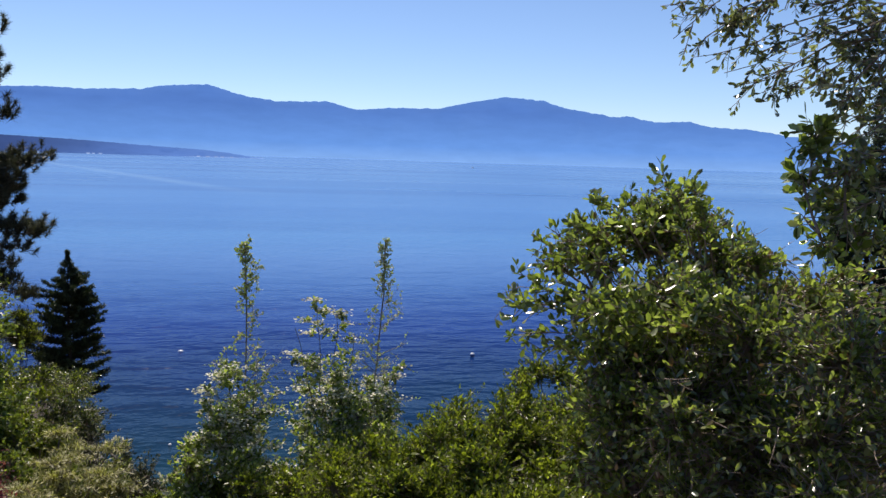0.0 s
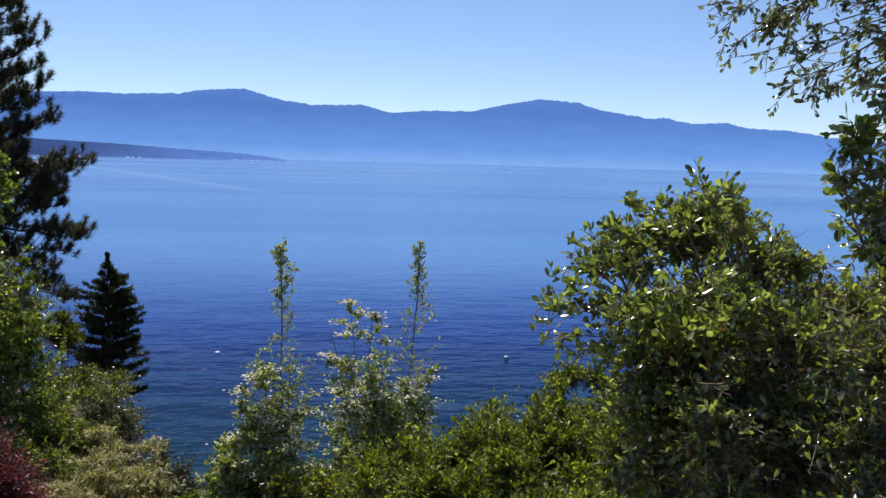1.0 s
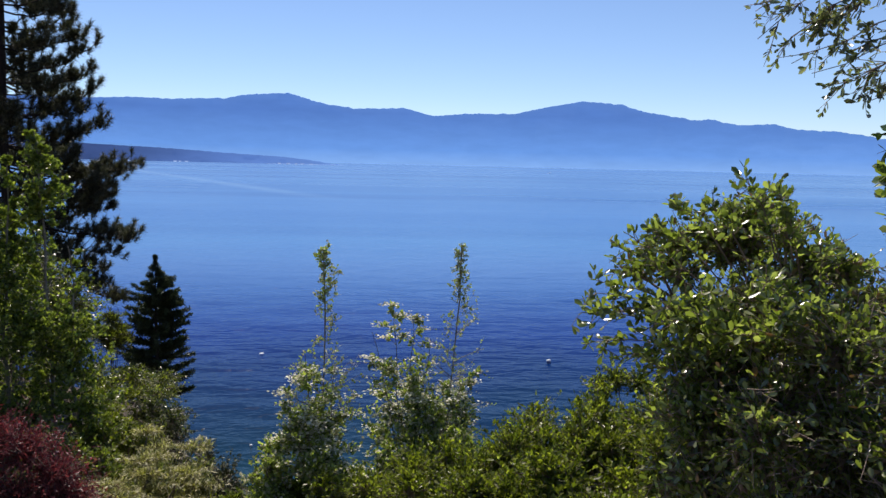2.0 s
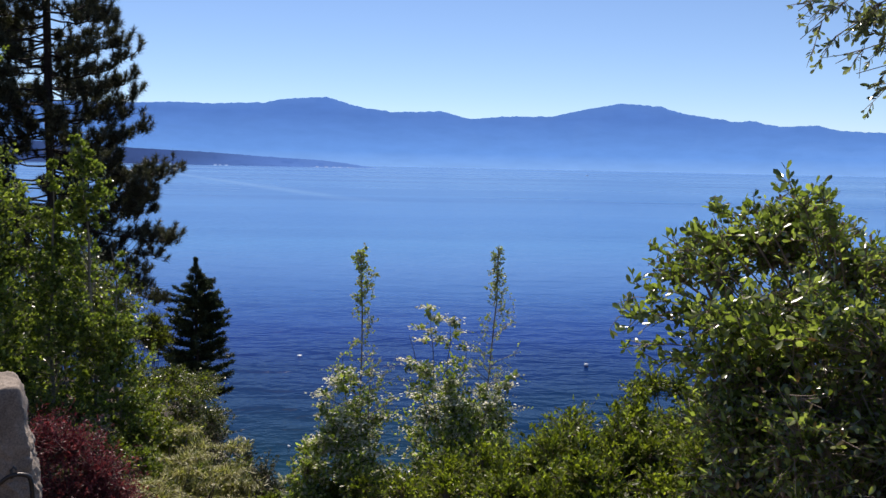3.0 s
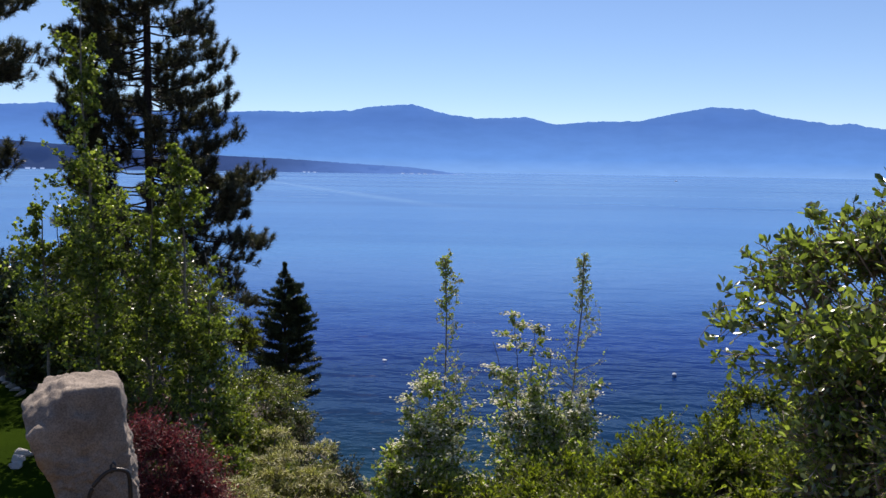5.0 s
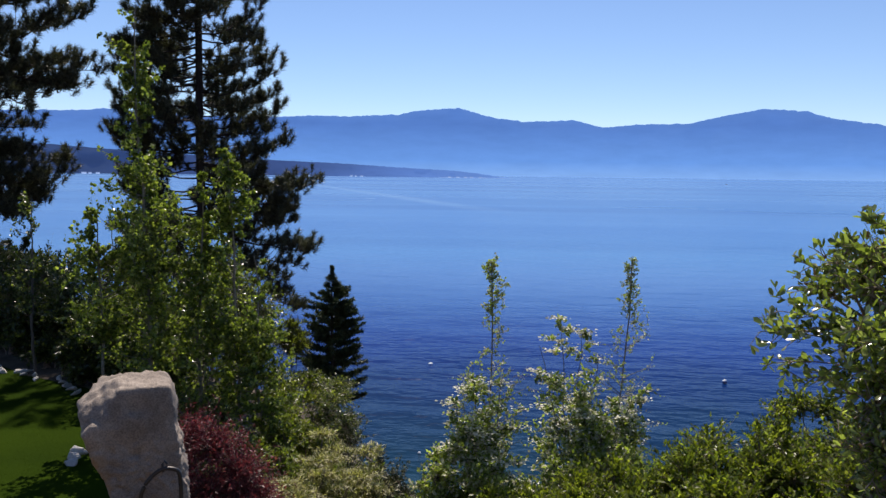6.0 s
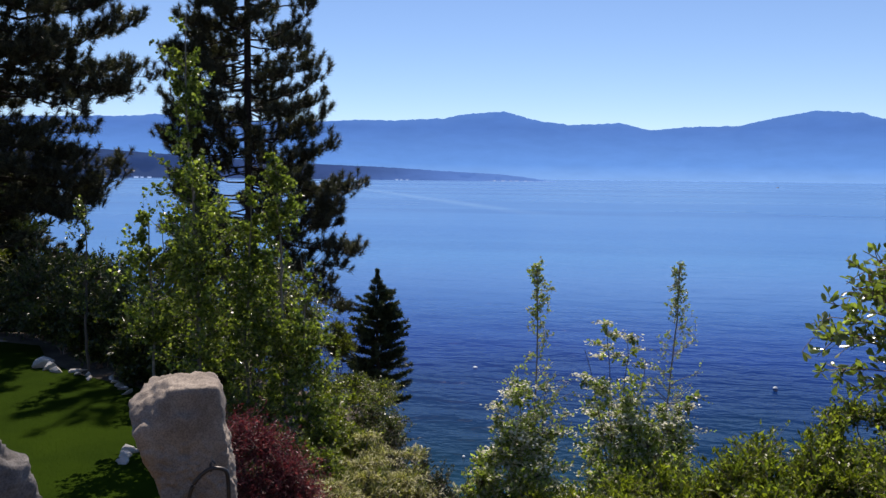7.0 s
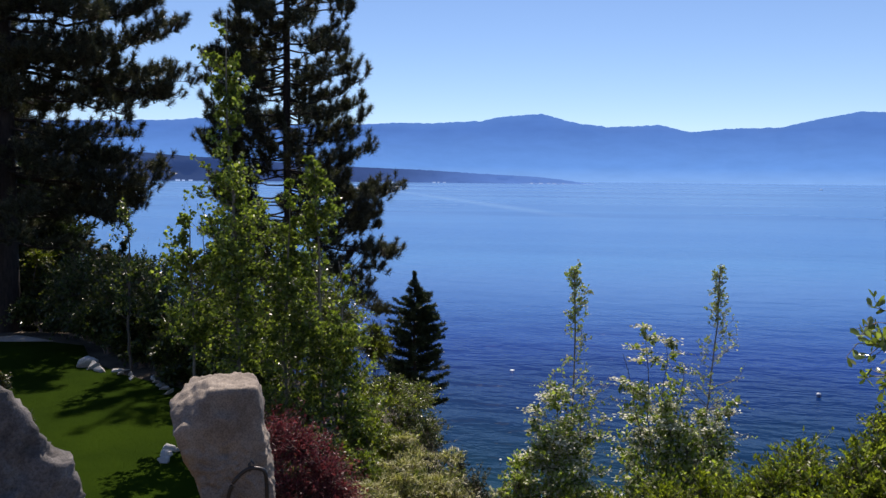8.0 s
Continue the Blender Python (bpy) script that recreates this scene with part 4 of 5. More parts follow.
limbs = [(20.0, 5, 3.0, 0.3), (20.3, -15, 2.6, 0.3), (19.9, 30, 3.4, 0.2), (20.7, 0, 3.2, 0.4), (19.4, -10, 2.8, 0.2), (21.0, 10, 3.0, 0.2), (20.1, 50, 2.8, 0.2), (19.7, 15, 2.4, 0.3), (20.5, 30, 2.2, 0.3), (19.6, 25, 4.3, 0.2), (19.2, 10, 4.6, 0.7), (18.5, 35, 4.6, 0.5), (18.0, 15, 4.3, 0.9), (17.9, 40, 4.2, 0.2), (18.6, 30, 4.9, -0.9), (18.1, 20, 4.7, -0.9), (17.4, 45, 4.3, -0.3), (17.3, 12, 3.6, -0.6), (16.6, 35, 3.6, -0.5), (16.0, 25, 3.3, -0.6),
         (15.6, 50, 3.3, -0.4), (15.2, 15, 3.0, -0.5), (14.8, 38, 3.2, -0.5), (14.3, 28, 2.8, -0.6), (20.4, 20, 4.4, 0.6), (21.2, 35, 4.2, 0.6), (22, 15, 4.0, 0.7), (15.7, 36, 4.2, -0.4), (15.1, 42, 3.9, -0.5), (14.6, 36, 3.5, -0.5), (15.0, 28, 3.8, -0.3), (14.2, 40, 3.2, -0.5)]
for z in np.arange(13.2, 26.5, 0.13):
    length = np.interp(z, [13.2, 17, 20, 24, 26.5], [2.6, 3.6, 3.8, 2.6, 1.2]) * rng.uniform(0.6, 1.05)
    limbs.append((z, rng.uniform(-60, 320), length, rng.uniform(-0.5, 0.5)))
for z in np.linspace(15.5, 26, 80):
    limbs.append((z, rng.uniform(0, 360), rng.uniform(0.9, 2.4), rng.uniform(-0.1, 0.5)))
limbs = [(z, a, 0.93 * length, rise) for z, a, length, rise in limbs]
pine_limbs(wood, needles, rng, t1, limbs, 30, 0.19, 2.7, 0.018, 0.05, 0.12)
plant("pine_tree", (-16.4, 20.05, 10.6), "large dark pine with spreading limbs beside the lawn", "pine tree", wood, BARK_PINE, needles, [NEEDLE], stem="trunk")


def fir(name, base, height, radius, seed, label, mat, sprigs=9000, length=0.13, droop=0.12, category="fir tree"):
    """Narrow conifer: whorls of short limbs clothed in small sprigs, ragged outline."""
    rng = rng_of(seed)
    wood, nd = Soup(), Soup()
    base = np.array(base, dtype=float)
    tl = trunk_line(base, base + np.array([0, 0, height * 1.05]), rng, 10, 0.03)
    tubes(wood, tl[None], radius * 0.07, 0.012, 8)
    n = int(44 * height)
    u = rng.random(n) ** 0.9 * 1.05
    a = rng.uniform(0, 2 * np.pi, n)
    prof = np.interp(u, [0, 0.25, 0.6, 0.78, 0.88, 0.95, 1], [0.86, 0.85, 0.78, 0.58, 0.35, 0.15, 0.02]) * radius
    prof = prof * rng.uniform(0.68, 1.12, n) * (1 + 0.2 * np.sin(u * height * 10.5 + 0.4 * np.sin(a * 3)))
    st = base + np.stack([np.zeros(n), np.zeros(n), u * height], 1)
    d = np.stack([np.cos(a), np.sin(a), np.zeros(n)], 1)
    end = st + d * prof[:, None] + np.array([0, 0, 1.0]) * (prof * rng.uniform(0.0, 0.42, n))[:, None]
    mid = (st + end) / 2 - np.array([0, 0, droop]) * prof[:, None]
    br = bend(st, mid, end, 7)
    tubes(wood, br[:, [0, 3, 6]], 0.014, 0.005, 3)
    per = max(4, sprigs // n)
    at, way, nrm = leaf_frames(rng, br, per, 0.2, 1.0, 0.75, 0.1, 0.9)
    at = at + rng.normal(size=at.shape) * 0.03
    # the sprigs grow shorter towards the leader
    young = np.clip((base[2] + height * 1.05 - at[:, 2]) / (0.3 * height), 0.3, 1)
    blades(nd, FOLDED, at, way, nrm, length * young * rng.uniform(0.6, 1.3, len(at)), length * 0.32 * young)
    # light tips that turn up at the ends of the limbs
    out = unit(end - br[:, 4] + np.array([0, 0, 0.05]))
    young = np.clip((base[2] + height * 1.05 - end[:, 2]) / (0.3 * height), 0.3, 1)
    for k in range(5):
        tip_at = end + rng.normal(size=end.shape) * 0.035
        blades(nd, FOLDED, tip_at, out + ball(rng, n) * 0.5 + np.array([0, 0, 0.3]), ball(rng, n) + np.array([0, 0, 0.8]), length * 0.9 * young * rng.uniform(0.7, 1.2, n), length * 0.26 * young)
    return plant(name, tuple(base), label, category, wood, BARK_PINE, nd, [mat], stem="trunk")


fir("fir_tree", (-8.45, 35.0, 4.9), 5.8, 1.5, 103, "small dark green fir standing on the bank", NEEDLE_FIR, 90000, 0.14)
fir("fir_tree", (8.0, 10.5, 10.0), 5.75, 0.95, 109, "dark green conifer behind the leafy bush", NEEDLE_FIR, 30000, 0.12)
for i, (x, y, z, h, r) in enumerate([(-19.0, 24.5, 9.4, 6.6, 2.0), (-15.8, 24.0, 9.4, 3.2, 1.5), (-21.5, 22.5, 10.5, 6.0, 2.2), (-17.5, 27.5, 7.9, 4.4, 1.8), (-20.5, 26.0, 8.5, 8.5, 2.4), (-17.2, 23.0, 9.9, 4.2, 1.6)]):
    fir("fir_tree", (x, y, z), h, r, 110 + i, "dark conifer in the shade behind the lawn", NEEDLE_OLIVE if i == 4 else NEEDLE_FIR, 12000, 0.3)


# ---- aspens ----
def aspen(base, top, girth, profile, seed, n, label, per=10, leaf=0.056, mats=(LEAF_ASPEN,), share=None, wood_mat=BARK_ASPEN, name="aspen_tree", category="aspen tree", group="", shape=ROUND, weight=None, sway=0.05, clump=0.45):
    """profile: pairs of height share and crown radius; a leafy column with gaps and loose shoots."""
    rng = rng_of(seed)
    wood, leaves = Soup(), Soup()
    tl = trunk_line(base, top, rng, 18, sway)
    tubes(wood, tl[None], girth, 0.008, 9)
    twigs = 4
    branching(wood, leaves, rng, tl, profile, max(8, int(n * 0.95) // twigs), per, shape, leaf, leaf * 0.92, share, 0.75, twigs, -0.05, 0.5, weight=weight, clump=clump)
    return plant(name, base, label, category, wood, wood_mat, leaves, list(mats), group, stem="trunk")


aspen((-5.97, 12.68, 10.6), (-6.12, 12.6, 17.45), 0.042, [(0.13, 0.6), (0.25, 0.72), (0.42, 0.72), (0.58, 0.5), (0.66, 0.38), (0.73, 0.28), (0.8, 0.36), (0.93, 0.28), (1, 0.1)], 201, 950,
      "tall slender aspen with bright green leaves beside the lawn", 11)
aspen((-4.85, 13.65, 10.5), (-5.05, 13.5, 15.35), 0.036, [(0.1, 0.55), (0.3, 0.68), (0.55, 0.52), (0.75, 0.36), (0.9, 0.25), (1, 0.12)], 202, 660, "slender aspen with bright green leaves in the shrub bed", 11)
aspen((-5.5, 13.3, 10.5), (-5.35, 13.3, 15.0), 0.034, [(0.1, 0.6), (0.3, 0.75), (0.6, 0.5), (0.85, 0.28), (1, 0.12)], 203, 500, "slender aspen among others beside the lawn", 11)
aspen((-4.45, 13.4, 10.4), (-4.55, 13.4, 13.6), 0.03, [(0.1, 0.5), (0.35, 0.6), (0.7, 0.35), (1, 0.12)], 204, 360, "young aspen with light green leaves", 10)
aspen((-6.75, 12.3, 10.6), (-6.6, 12.2, 14.3), 0.03, [(0.45, 0.4), (0.62, 0.62), (0.8, 0.4), (1, 0.1)], 205, 360, "young aspen leaning over the lawn", 10)
aspen((-7.7, 15.5, 10.6), (-7.8, 15.5, 14.4), 0.035, [(0.15, 0.5), (0.4, 0.75), (0.7, 0.5), (1, 0.12)], 207, 420, "young aspen with green leaves at the lawn's edge", 10)
aspen((-8.5, 16.3, 10.6), (-8.5, 16.3, 13.8), 0.03, [(0.15, 0.5), (0.45, 0.7), (0.75, 0.45), (1, 0.12)], 208, 340, "young aspen among dark shrubs", 10, 0.055, (LEAF_ASPEN, LEAF_DARK), (0.5, 0.5))
aspen((-10.15, 16.1, 10.6), (-10.1, 16.1, 14.4), 0.035, [(0.3, 0.5), (0.55, 0.6), (0.8, 0.4), (1, 0.12)], 206, 120, "young aspen with a thin pale trunk at the lawn's edge", 8, 0.05, (LEAF_DARK, LEAF_ASPEN), (0.75, 0.25), BARK_GREY)


# ---- shrubs ----
def shrub(name, base, lobes, n, per, leaf, mats, seed, label, share=None, width=0.55, shape=FOLDED, wood_mat=BARK_TWIG, bough=0.014, twig=0.003, inner=0.5, category="shrub", group="", lift=0.2, flat=1.5, up=0.3, spread=0.9):
    rng = rng_of(seed)
    wood, leaves = Soup(), Soup()
    tops = [(x, y, z + rz * 0.3) for x, y, z, rx, ry, rz in lobes]
    stems = stem_lines(rng, base, tops)
    tubes(wood, stems, bough * 1.3, bough * 0.5, 5)
    foliage(wood, leaves, rng, stems, lobes, n, per, shape, leaf, leaf * width, twig, inner, bough * 0.5, share, spread, lift, flat, up)
    return plant(name, base, label, category, wood, wood_mat, leaves, list(mats), group)


# dark hedge behind the lawn
rng = rng_of(300)
for i, (x, y, r, h) in enumerate([(-13.6, 19.6, 1.2, 2.6), (-11.9, 18.5, 1.1, 2.4), (-10.6, 18.6, 1.2, 2.7), (-9.2, 17.2, 1.0, 2.1), (-8.0, 16.2, 0.9, 1.8), (-7.0, 15.2, 0.9, 2.0), (-9.6, 20.3, 1.3, 2.9), (-12.5, 21.0, 1.3, 2.8), (-7.6, 17.6, 1.1, 2.3), (-11.3, 17.9, 0.7, 1.3), (-10.2, 17.3, 0.7, 1.4), (-9.2, 16.6, 0.7, 1.3), (-8.2, 15.9, 0.7, 1.4), (-7.3, 15.1, 0.7, 1.3), (-6.5, 14.1, 0.7, 1.4), (-12.4, 18.7, 0.8, 1.6), (-15.0, 21.3, 1.2, 2.6), (-13.3, 19.3, 0.6, 0.9), (-12.6, 18.9, 0.5, 0.8), (-11.9, 18.0, 0.5, 0.8), (-11.1, 17.3, 0.5, 0.7), (-10.3, 16.8, 0.45, 0.7), (-9.5, 16.3, 0.45, 0.7), (-8.7, 15.8, 0.45, 0.7), (-7.9, 15.3, 0.45, 0.7), (-14.2, 19.8, 0.7, 1.0), (-15.4, 20.2, 0.7, 1.1), (-16.8, 20.8, 0.8, 1.2)]):
    z = float(ground_height(np.array(x), np.array(y)))
    lobes = [(x + rng.normal() * r * 0.4, y + rng.normal() * r * 0.4, z + h * rng.uniform(0.3, 0.75), r * 0.6, r * 0.6, h * 0.3) for _ in range(7)]
    shrub("dark_shrub", (x, y, z), lobes, 420, 9, 0.095, (LEAF_DARK, LEAF_ASPEN), 310 + i, "dark leafy shrub in the shade behind the lawn", (0.95, 0.05), 0.6, group="shrubs behind the lawn")

# yellow-green shrubs on the bank
for i, (x, y, r, h, mats, share) in enumerate([(-4.5, 13.2, 0.7, 1.3, (LEAF_YELLOW, LEAF_ASPEN), (0.5, 0.5)), (-3.9, 13.6, 0.7, 1.15, (LEAF_YELLOW, LEAF_HEDGE), (0.6, 0.4)), (-3.6, 15.0, 0.8, 1.2, (LEAF_YELLOW, LEAF_HEDGE), (0.7, 0.3)),
                                               (-4.4, 15.4, 0.8, 1.3, (LEAF_YELLOW, LEAF_HEDGE), (0.5, 0.5)), (-5.4, 14.4, 0.8, 1.4, (LEAF_DARK, LEAF_ASPEN), (0.6, 0.4)), (-4.0, 12.3, 0.5, 0.9, (LEAF_YELLOW, LEAF_ASPEN), (0.5, 0.5)), (-5.2, 17.0, 0.9, 0.7, (LEAF_YELLOW, LEAF_HEDGE), (0.4, 0.6)), (-4.3, 19.4, 0.9, 2.5, (NEEDLE_FIR, NEEDLE_OLIVE), (0.55, 0.45)), (-4.6, 18.0, 0.8, 1.7, (LEAF_DARK, NEEDLE_OLIVE), (0.75, 0.25)), (-5.9, 19.6, 1.0, 0.7, (LEAF_DARK, LEAF_HEDGE), (0.5, 0.5)), (-5.4, 22.0, 1.0, 0.9, (LEAF_HEDGE, LEAF_DARK), (0.6, 0.4)), (-6.6, 24.5, 1.2, 0.9, (LEAF_DARK, LEAF_HEDGE), (0.5, 0.5)), (-6.0, 27.0, 1.2, 0.9, (LEAF_HEDGE, LEAF_DARK), (0.5, 0.5)), (-7.6, 28.5, 1.3, 1.0, (LEAF_DARK, LEAF_HEDGE), (0.6, 0.4)), (-7.6, 32.0, 1.4, 1.0, (LEAF_DARK, LEAF_HEDGE), (0.7, 0.3)), (-3.2, 14.0, 0.7, 1.4, (LEAF_YELLOW, LEAF_HEDGE), (0.6, 0.4)), (-3.0, 12.8, 0.6, 1.0, (LEAF_HEDGE, LEAF_YELLOW), (0.6, 0.4)), (-7.0, 17.0, 1.0, 2.2, (LEAF_DARK, LEAF_ASPEN), (0.6, 0.4)), (-6.3, 15.4, 0.9, 1.9, (LEAF_DARK, LEAF_ASPEN), (0.5, 0.5)), (-4.1, 12.0, 0.6, 1.3, (LEAF_ASPEN, LEAF_YELLOW), (0.6, 0.4)), (-3.7, 11.6, 0.5, 1.0, (LEAF_YELLOW, LEAF_ASPEN), (0.6, 0.4)), (-4.6, 11.9, 0.6, 1.2, (LEAF_ASPEN, LEAF_DARK), (0.7, 0.3)), (-3.4, 12.6, 0.6, 1.2, (LEAF_YELLOW, LEAF_ASPEN), (0.5, 0.5)), (-5.0, 12.6, 0.6, 1.3, (LEAF_ASPEN, LEAF_DARK), (0.6, 0.4)), (-6.9, 17.6, 1.2, 3.0, (LEAF_DARK, LEAF_HEDGE), (0.85, 0.15)), (-6.1, 16.8, 1.0, 2.8, (LEAF_DARK, LEAF_HEDGE), (0.85, 0.15)), (-5.6, 15.9, 0.9, 2.6, (LEAF_DARK, LEAF_HEDGE), (0.8, 0.2)), (-3.65, 19.6, 0.8, 2.4, (NEEDLE_FIR, NEEDLE_OLIVE), (0.5, 0.5)), (-3.2, 20.3, 0.7, 1.6, (NEEDLE_FIR, NEEDLE_OLIVE), (0.5, 0.5)), (-4.75, 15.5, 0.6, 0.9, (LEAF_YELLOW, LEAF_HEDGE), (0.6, 0.4)), (-4.7, 16.4, 0.6, 0.9, (LEAF_HEDGE, LEAF_YELLOW), (0.6, 0.4))]):
    z = float(ground_height(np.array(x), np.array(y)))
    rng = rng_of(330 + i)
    lobes = [(x + rng.normal() * r * 0.45, y + rng.normal() * r * 0.45, z + h * rng.uniform(0.3, 0.8), r * 0.5, r * 0.5, h * 0.28) for _ in range(7)]
    shrub("green_shrub", (x, y, z), lobes, 480, 11, 0.065, mats, 340 + i, "yellow-green leafy shrub on the bank", share, 0.6, group="shrubs on the bank")

# round mugo pine between the tall pine and the fir
rng = rng_of(356)
lobes = [(-9.25 + rng.normal() * 0.35, 31.6 + rng.normal() * 0.3, 8.45 + rng.normal() * 0.28, 0.42, 0.42, 0.32) for _ in range(10)]
shrub("mugo_pine", (-9.2, 31.6, float(ground_height(np.array(-9.2), np.array(31.6)))), lobes, 900, 14, 0.17, (LEAF_HEDGE, NEEDLE_OLIVE), 357, "round olive green mugo pine on the bank", (0.35, 0.65), 0.13, category="pine shrub", wood_mat=BARK_PINE, lift=0.5, flat=0.3)

# red and pale laceleaf maples
z = 10.7
shrub("red_maple", (-3.55, 8.75, z), [(-3.75, 8.8, 12.0, 0.45, 0.45, 0.36), (-3.4, 8.7, 11.95, 0.45, 0.45, 0.34), (-3.1, 8.6, 11.7, 0.42, 0.42, 0.34), (-2.9, 8.55, 11.45, 0.32, 0.4, 0.3), (-3.4, 8.5, 11.5, 0.5, 0.45, 0.4),
      (-3.9, 8.6, 11.5, 0.45, 0.45, 0.4), (-3.2, 8.9, 11.4, 0.45, 0.4, 0.35)], 1700, 12, 0.055, (LEAF_RED,), 360, "dark red laceleaf maple beside the boulder", width=0.22, category="maple", lift=-0.15, flat=0.9, wood_mat=BARK_GREY)
rng = rng_of(365)
TIERS = [(-2.65, 10.7, 11.1, 0.6, 0.5, 0.26), (-2.95, 10.2, 11.0, 0.5, 0.45, 0.26), (-2.25, 11.1, 10.95, 0.5, 0.45, 0.26), (-2.2, 10.4, 10.85, 0.55, 0.45, 0.3), (-2.7, 11.2, 11.25, 0.4, 0.35, 0.2), (-2.6, 9.8, 10.8, 0.55, 0.4, 0.28),
      (-2.15, 10.9, 10.65, 0.4, 0.4, 0.26), (-2.0, 10.0, 10.6, 0.35, 0.4, 0.26), (-3.2, 9.7, 10.7, 0.45, 0.4, 0.25)]
TIERS = [(x + rng.normal() * 0.12, y + rng.normal() * 0.12, z - 0.1 + dz * rz + rng.normal() * 0.04, rx * rng.uniform(0.5, 0.8), ry * 0.65, rz * 0.3) for x, y, z, rx, ry, rz in TIERS for dz in (-0.9, 0.0, 0.8)]
shrub("pale_maple", (-2.6, 10.6, 10.1), TIERS, 1900, 13, 0.07, (LEAF_LACE, LEAF_YELLOW), 361, "pale yellow-green laceleaf maple shrub", (0.85, 0.15), 0.2, category="maple", lift=-0.1, flat=1.4, wood_mat=BARK_GREY)

# dense dwarf shrubs by the grey boulder
for i, (x, y, z, r) in enumerate([(-5.33, 6.0, 13.36, 0.18), (-5.16, 6.15, 13.08, 0.17)]):
    rng = rng_of(375 + i)
    lobes = [(x + rng.normal() * r * 0.6, y + rng.normal() * r * 0.6, z - r * rng.uniform(0, 2.4), r * 0.5, r * 0.5, r * 0.42) for _ in range(14)]
    ground_z = float(ground_height(np.array(x), np.array(y)))
    shrub("dwarf_shrub", (x, y, ground_z), lobes, 900, 10, 0.03, (LEAF_DARK, NEEDLE_OLIVE, LEAF_DRY), 370 + i, "dense dark brown-green dwarf shrub by the boulder", (0.5, 0.35, 0.15), 0.5, group="shrubs by the boulder")
# sunlit shrub behind the pine trunk
rng = rng_of(378)
lobes = [(-17.5 + rng.normal() * 0.5, 22.4 + rng.normal() * 0.5, 11.6 + 1.5 * rng.random(), 0.5, 0.5, 0.35) for _ in range(9)]
shrub("olive_shrub", (-17.5, 22.4, 10.2), lobes, 700, 11, 0.075, (LEAF_HEDGE, LEAF_YELLOW), 379, "olive green leafy shrub beyond the lawn", (0.6, 0.4), 0.5)


# ---- saplings in front of the lake ----
def sapling(base, top, seed, n, profile, label, mats, share, leaf=0.045):
    return aspen(base, top, 0.0075, profile, seed, n, label, 6, leaf, mats, share, BARK_ASPEN, "sapling", category="young tree", group="saplings", shape=ROUND, weight=[1.0 + 0.9 * u ** 2 for u, _ in profile], sway=0.02, clump=1.1)


THIN = [(0.15, 0.4), (0.4, 0.46), (0.58, 0.36), (0.67, 0.22), (0.8, 0.12), (0.92, 0.13), (1, 0.06)]
sapling((-0.42, 9.0, 10.4), (-0.43, 9.0, 14.05), 401, 460, THIN, "slender sapling with a tall leafy leader", (LEAF_SAPLING, LEAF_PALE), (0.72, 0.28), 0.025)
sapling((0.95, 9.45, 10.6), (1.1, 9.45, 14.08), 402, 540, [(0.15, 0.42), (0.4, 0.5), (0.58, 0.4), (0.7, 0.23), (0.85, 0.11), (1, 0.06)], "slender sapling with a sparse leafy leader", (LEAF_SAPLING, LEAF_PALE), (0.7, 0.3), 0.019)


def dogwood(base, tops, seed, label):
    """Several upright stems with level tiers of pale-topped leaves."""
    rng = rng_of(seed)
    wood, leaves = Soup(), Soup()
    for x, y, z, reach, count in tops:
        stem = stem_lines(rng, base, [(x, y, z)], 12, 0.05)[0]
        tubes(wood, stem[None], 0.012, 0.003, 6)
        tips = branching(wood, leaves, rng, stem, [(0.3, reach * 1.7), (0.55, reach * 1.3), (0.75, reach * 0.85), (0.9, reach * 0.45), (1, 0.05)], int(count * 0.8), 6, ROUND, 0.048, 0.03, (0.06, 0.64, 0.3), 0.25, 4, 0.0, 1.0, clump=1.5)
        # level rosettes of pale bracts on each tier's upper side, blades tipped towards the camera
        tips = tips[tips[:, 2] > base[2] + 0.9]
        p = np.repeat(tips[rng.random(len(tips)) < 0.6], 22, 0)
        p = p + rng.normal(size=p.shape) * np.array([0.06, 0.05, 0.011]) + np.array([0, 0, 0.02])
        a = rng.uniform(0, 2 * np.pi, len(p))
        blades(leaves, ROUND, p, np.stack([np.cos(a), np.sin(a), rng.uniform(-0.15, 0.25, len(p))], 1), np.array([0, 0, 1.0]) + np.array([0, -0.35, 0]) + rng.normal(size=p.shape) * 0.45, 0.038 * rng.uniform(0.7, 1.2, len(p)), 0.023, 0)
    return plant("dogwood", base, label, "young tree", wood, BARK_GREY, leaves, [LEAF_PALE, LEAF_SAPLING, LEAF_ASPEN], "dogwoods")


dogwood((0.5, 9.2, 10.3), [(0.33, 9.2, 13.42, 0.3, 55), (0.55, 9.2, 13.28, 0.28, 50), (0.1, 9.2, 13.12, 0.22, 36), (0.75, 9.2, 13.05, 0.3, 45), (1.3, 9.1, 12.72, 0.32, 60), (1.1, 9.0, 12.6, 0.3, 46), (0.95, 9.1, 12.55, 0.35, 50), (0.7, 8.9, 12.4, 0.4, 55)], 410,
        "dogwood with pale whitish leaves in level tiers")
dogwood((-0.4, 8.8, 10.4), [(-0.6, 8.8, 12.95, 0.3, 56), (-0.28, 8.8, 12.85, 0.3, 56), (-0.82, 8.78, 12.62, 0.16, 34), (-0.45, 8.8, 12.7, 0.34, 50), (-0.85, 8.7, 12.05, 0.24, 40), (-0.45, 8.6, 12.2, 0.4, 50)], 411,
        "lower dogwood with pale leaf tiers beside the sapling")
rng = rng_of(418)
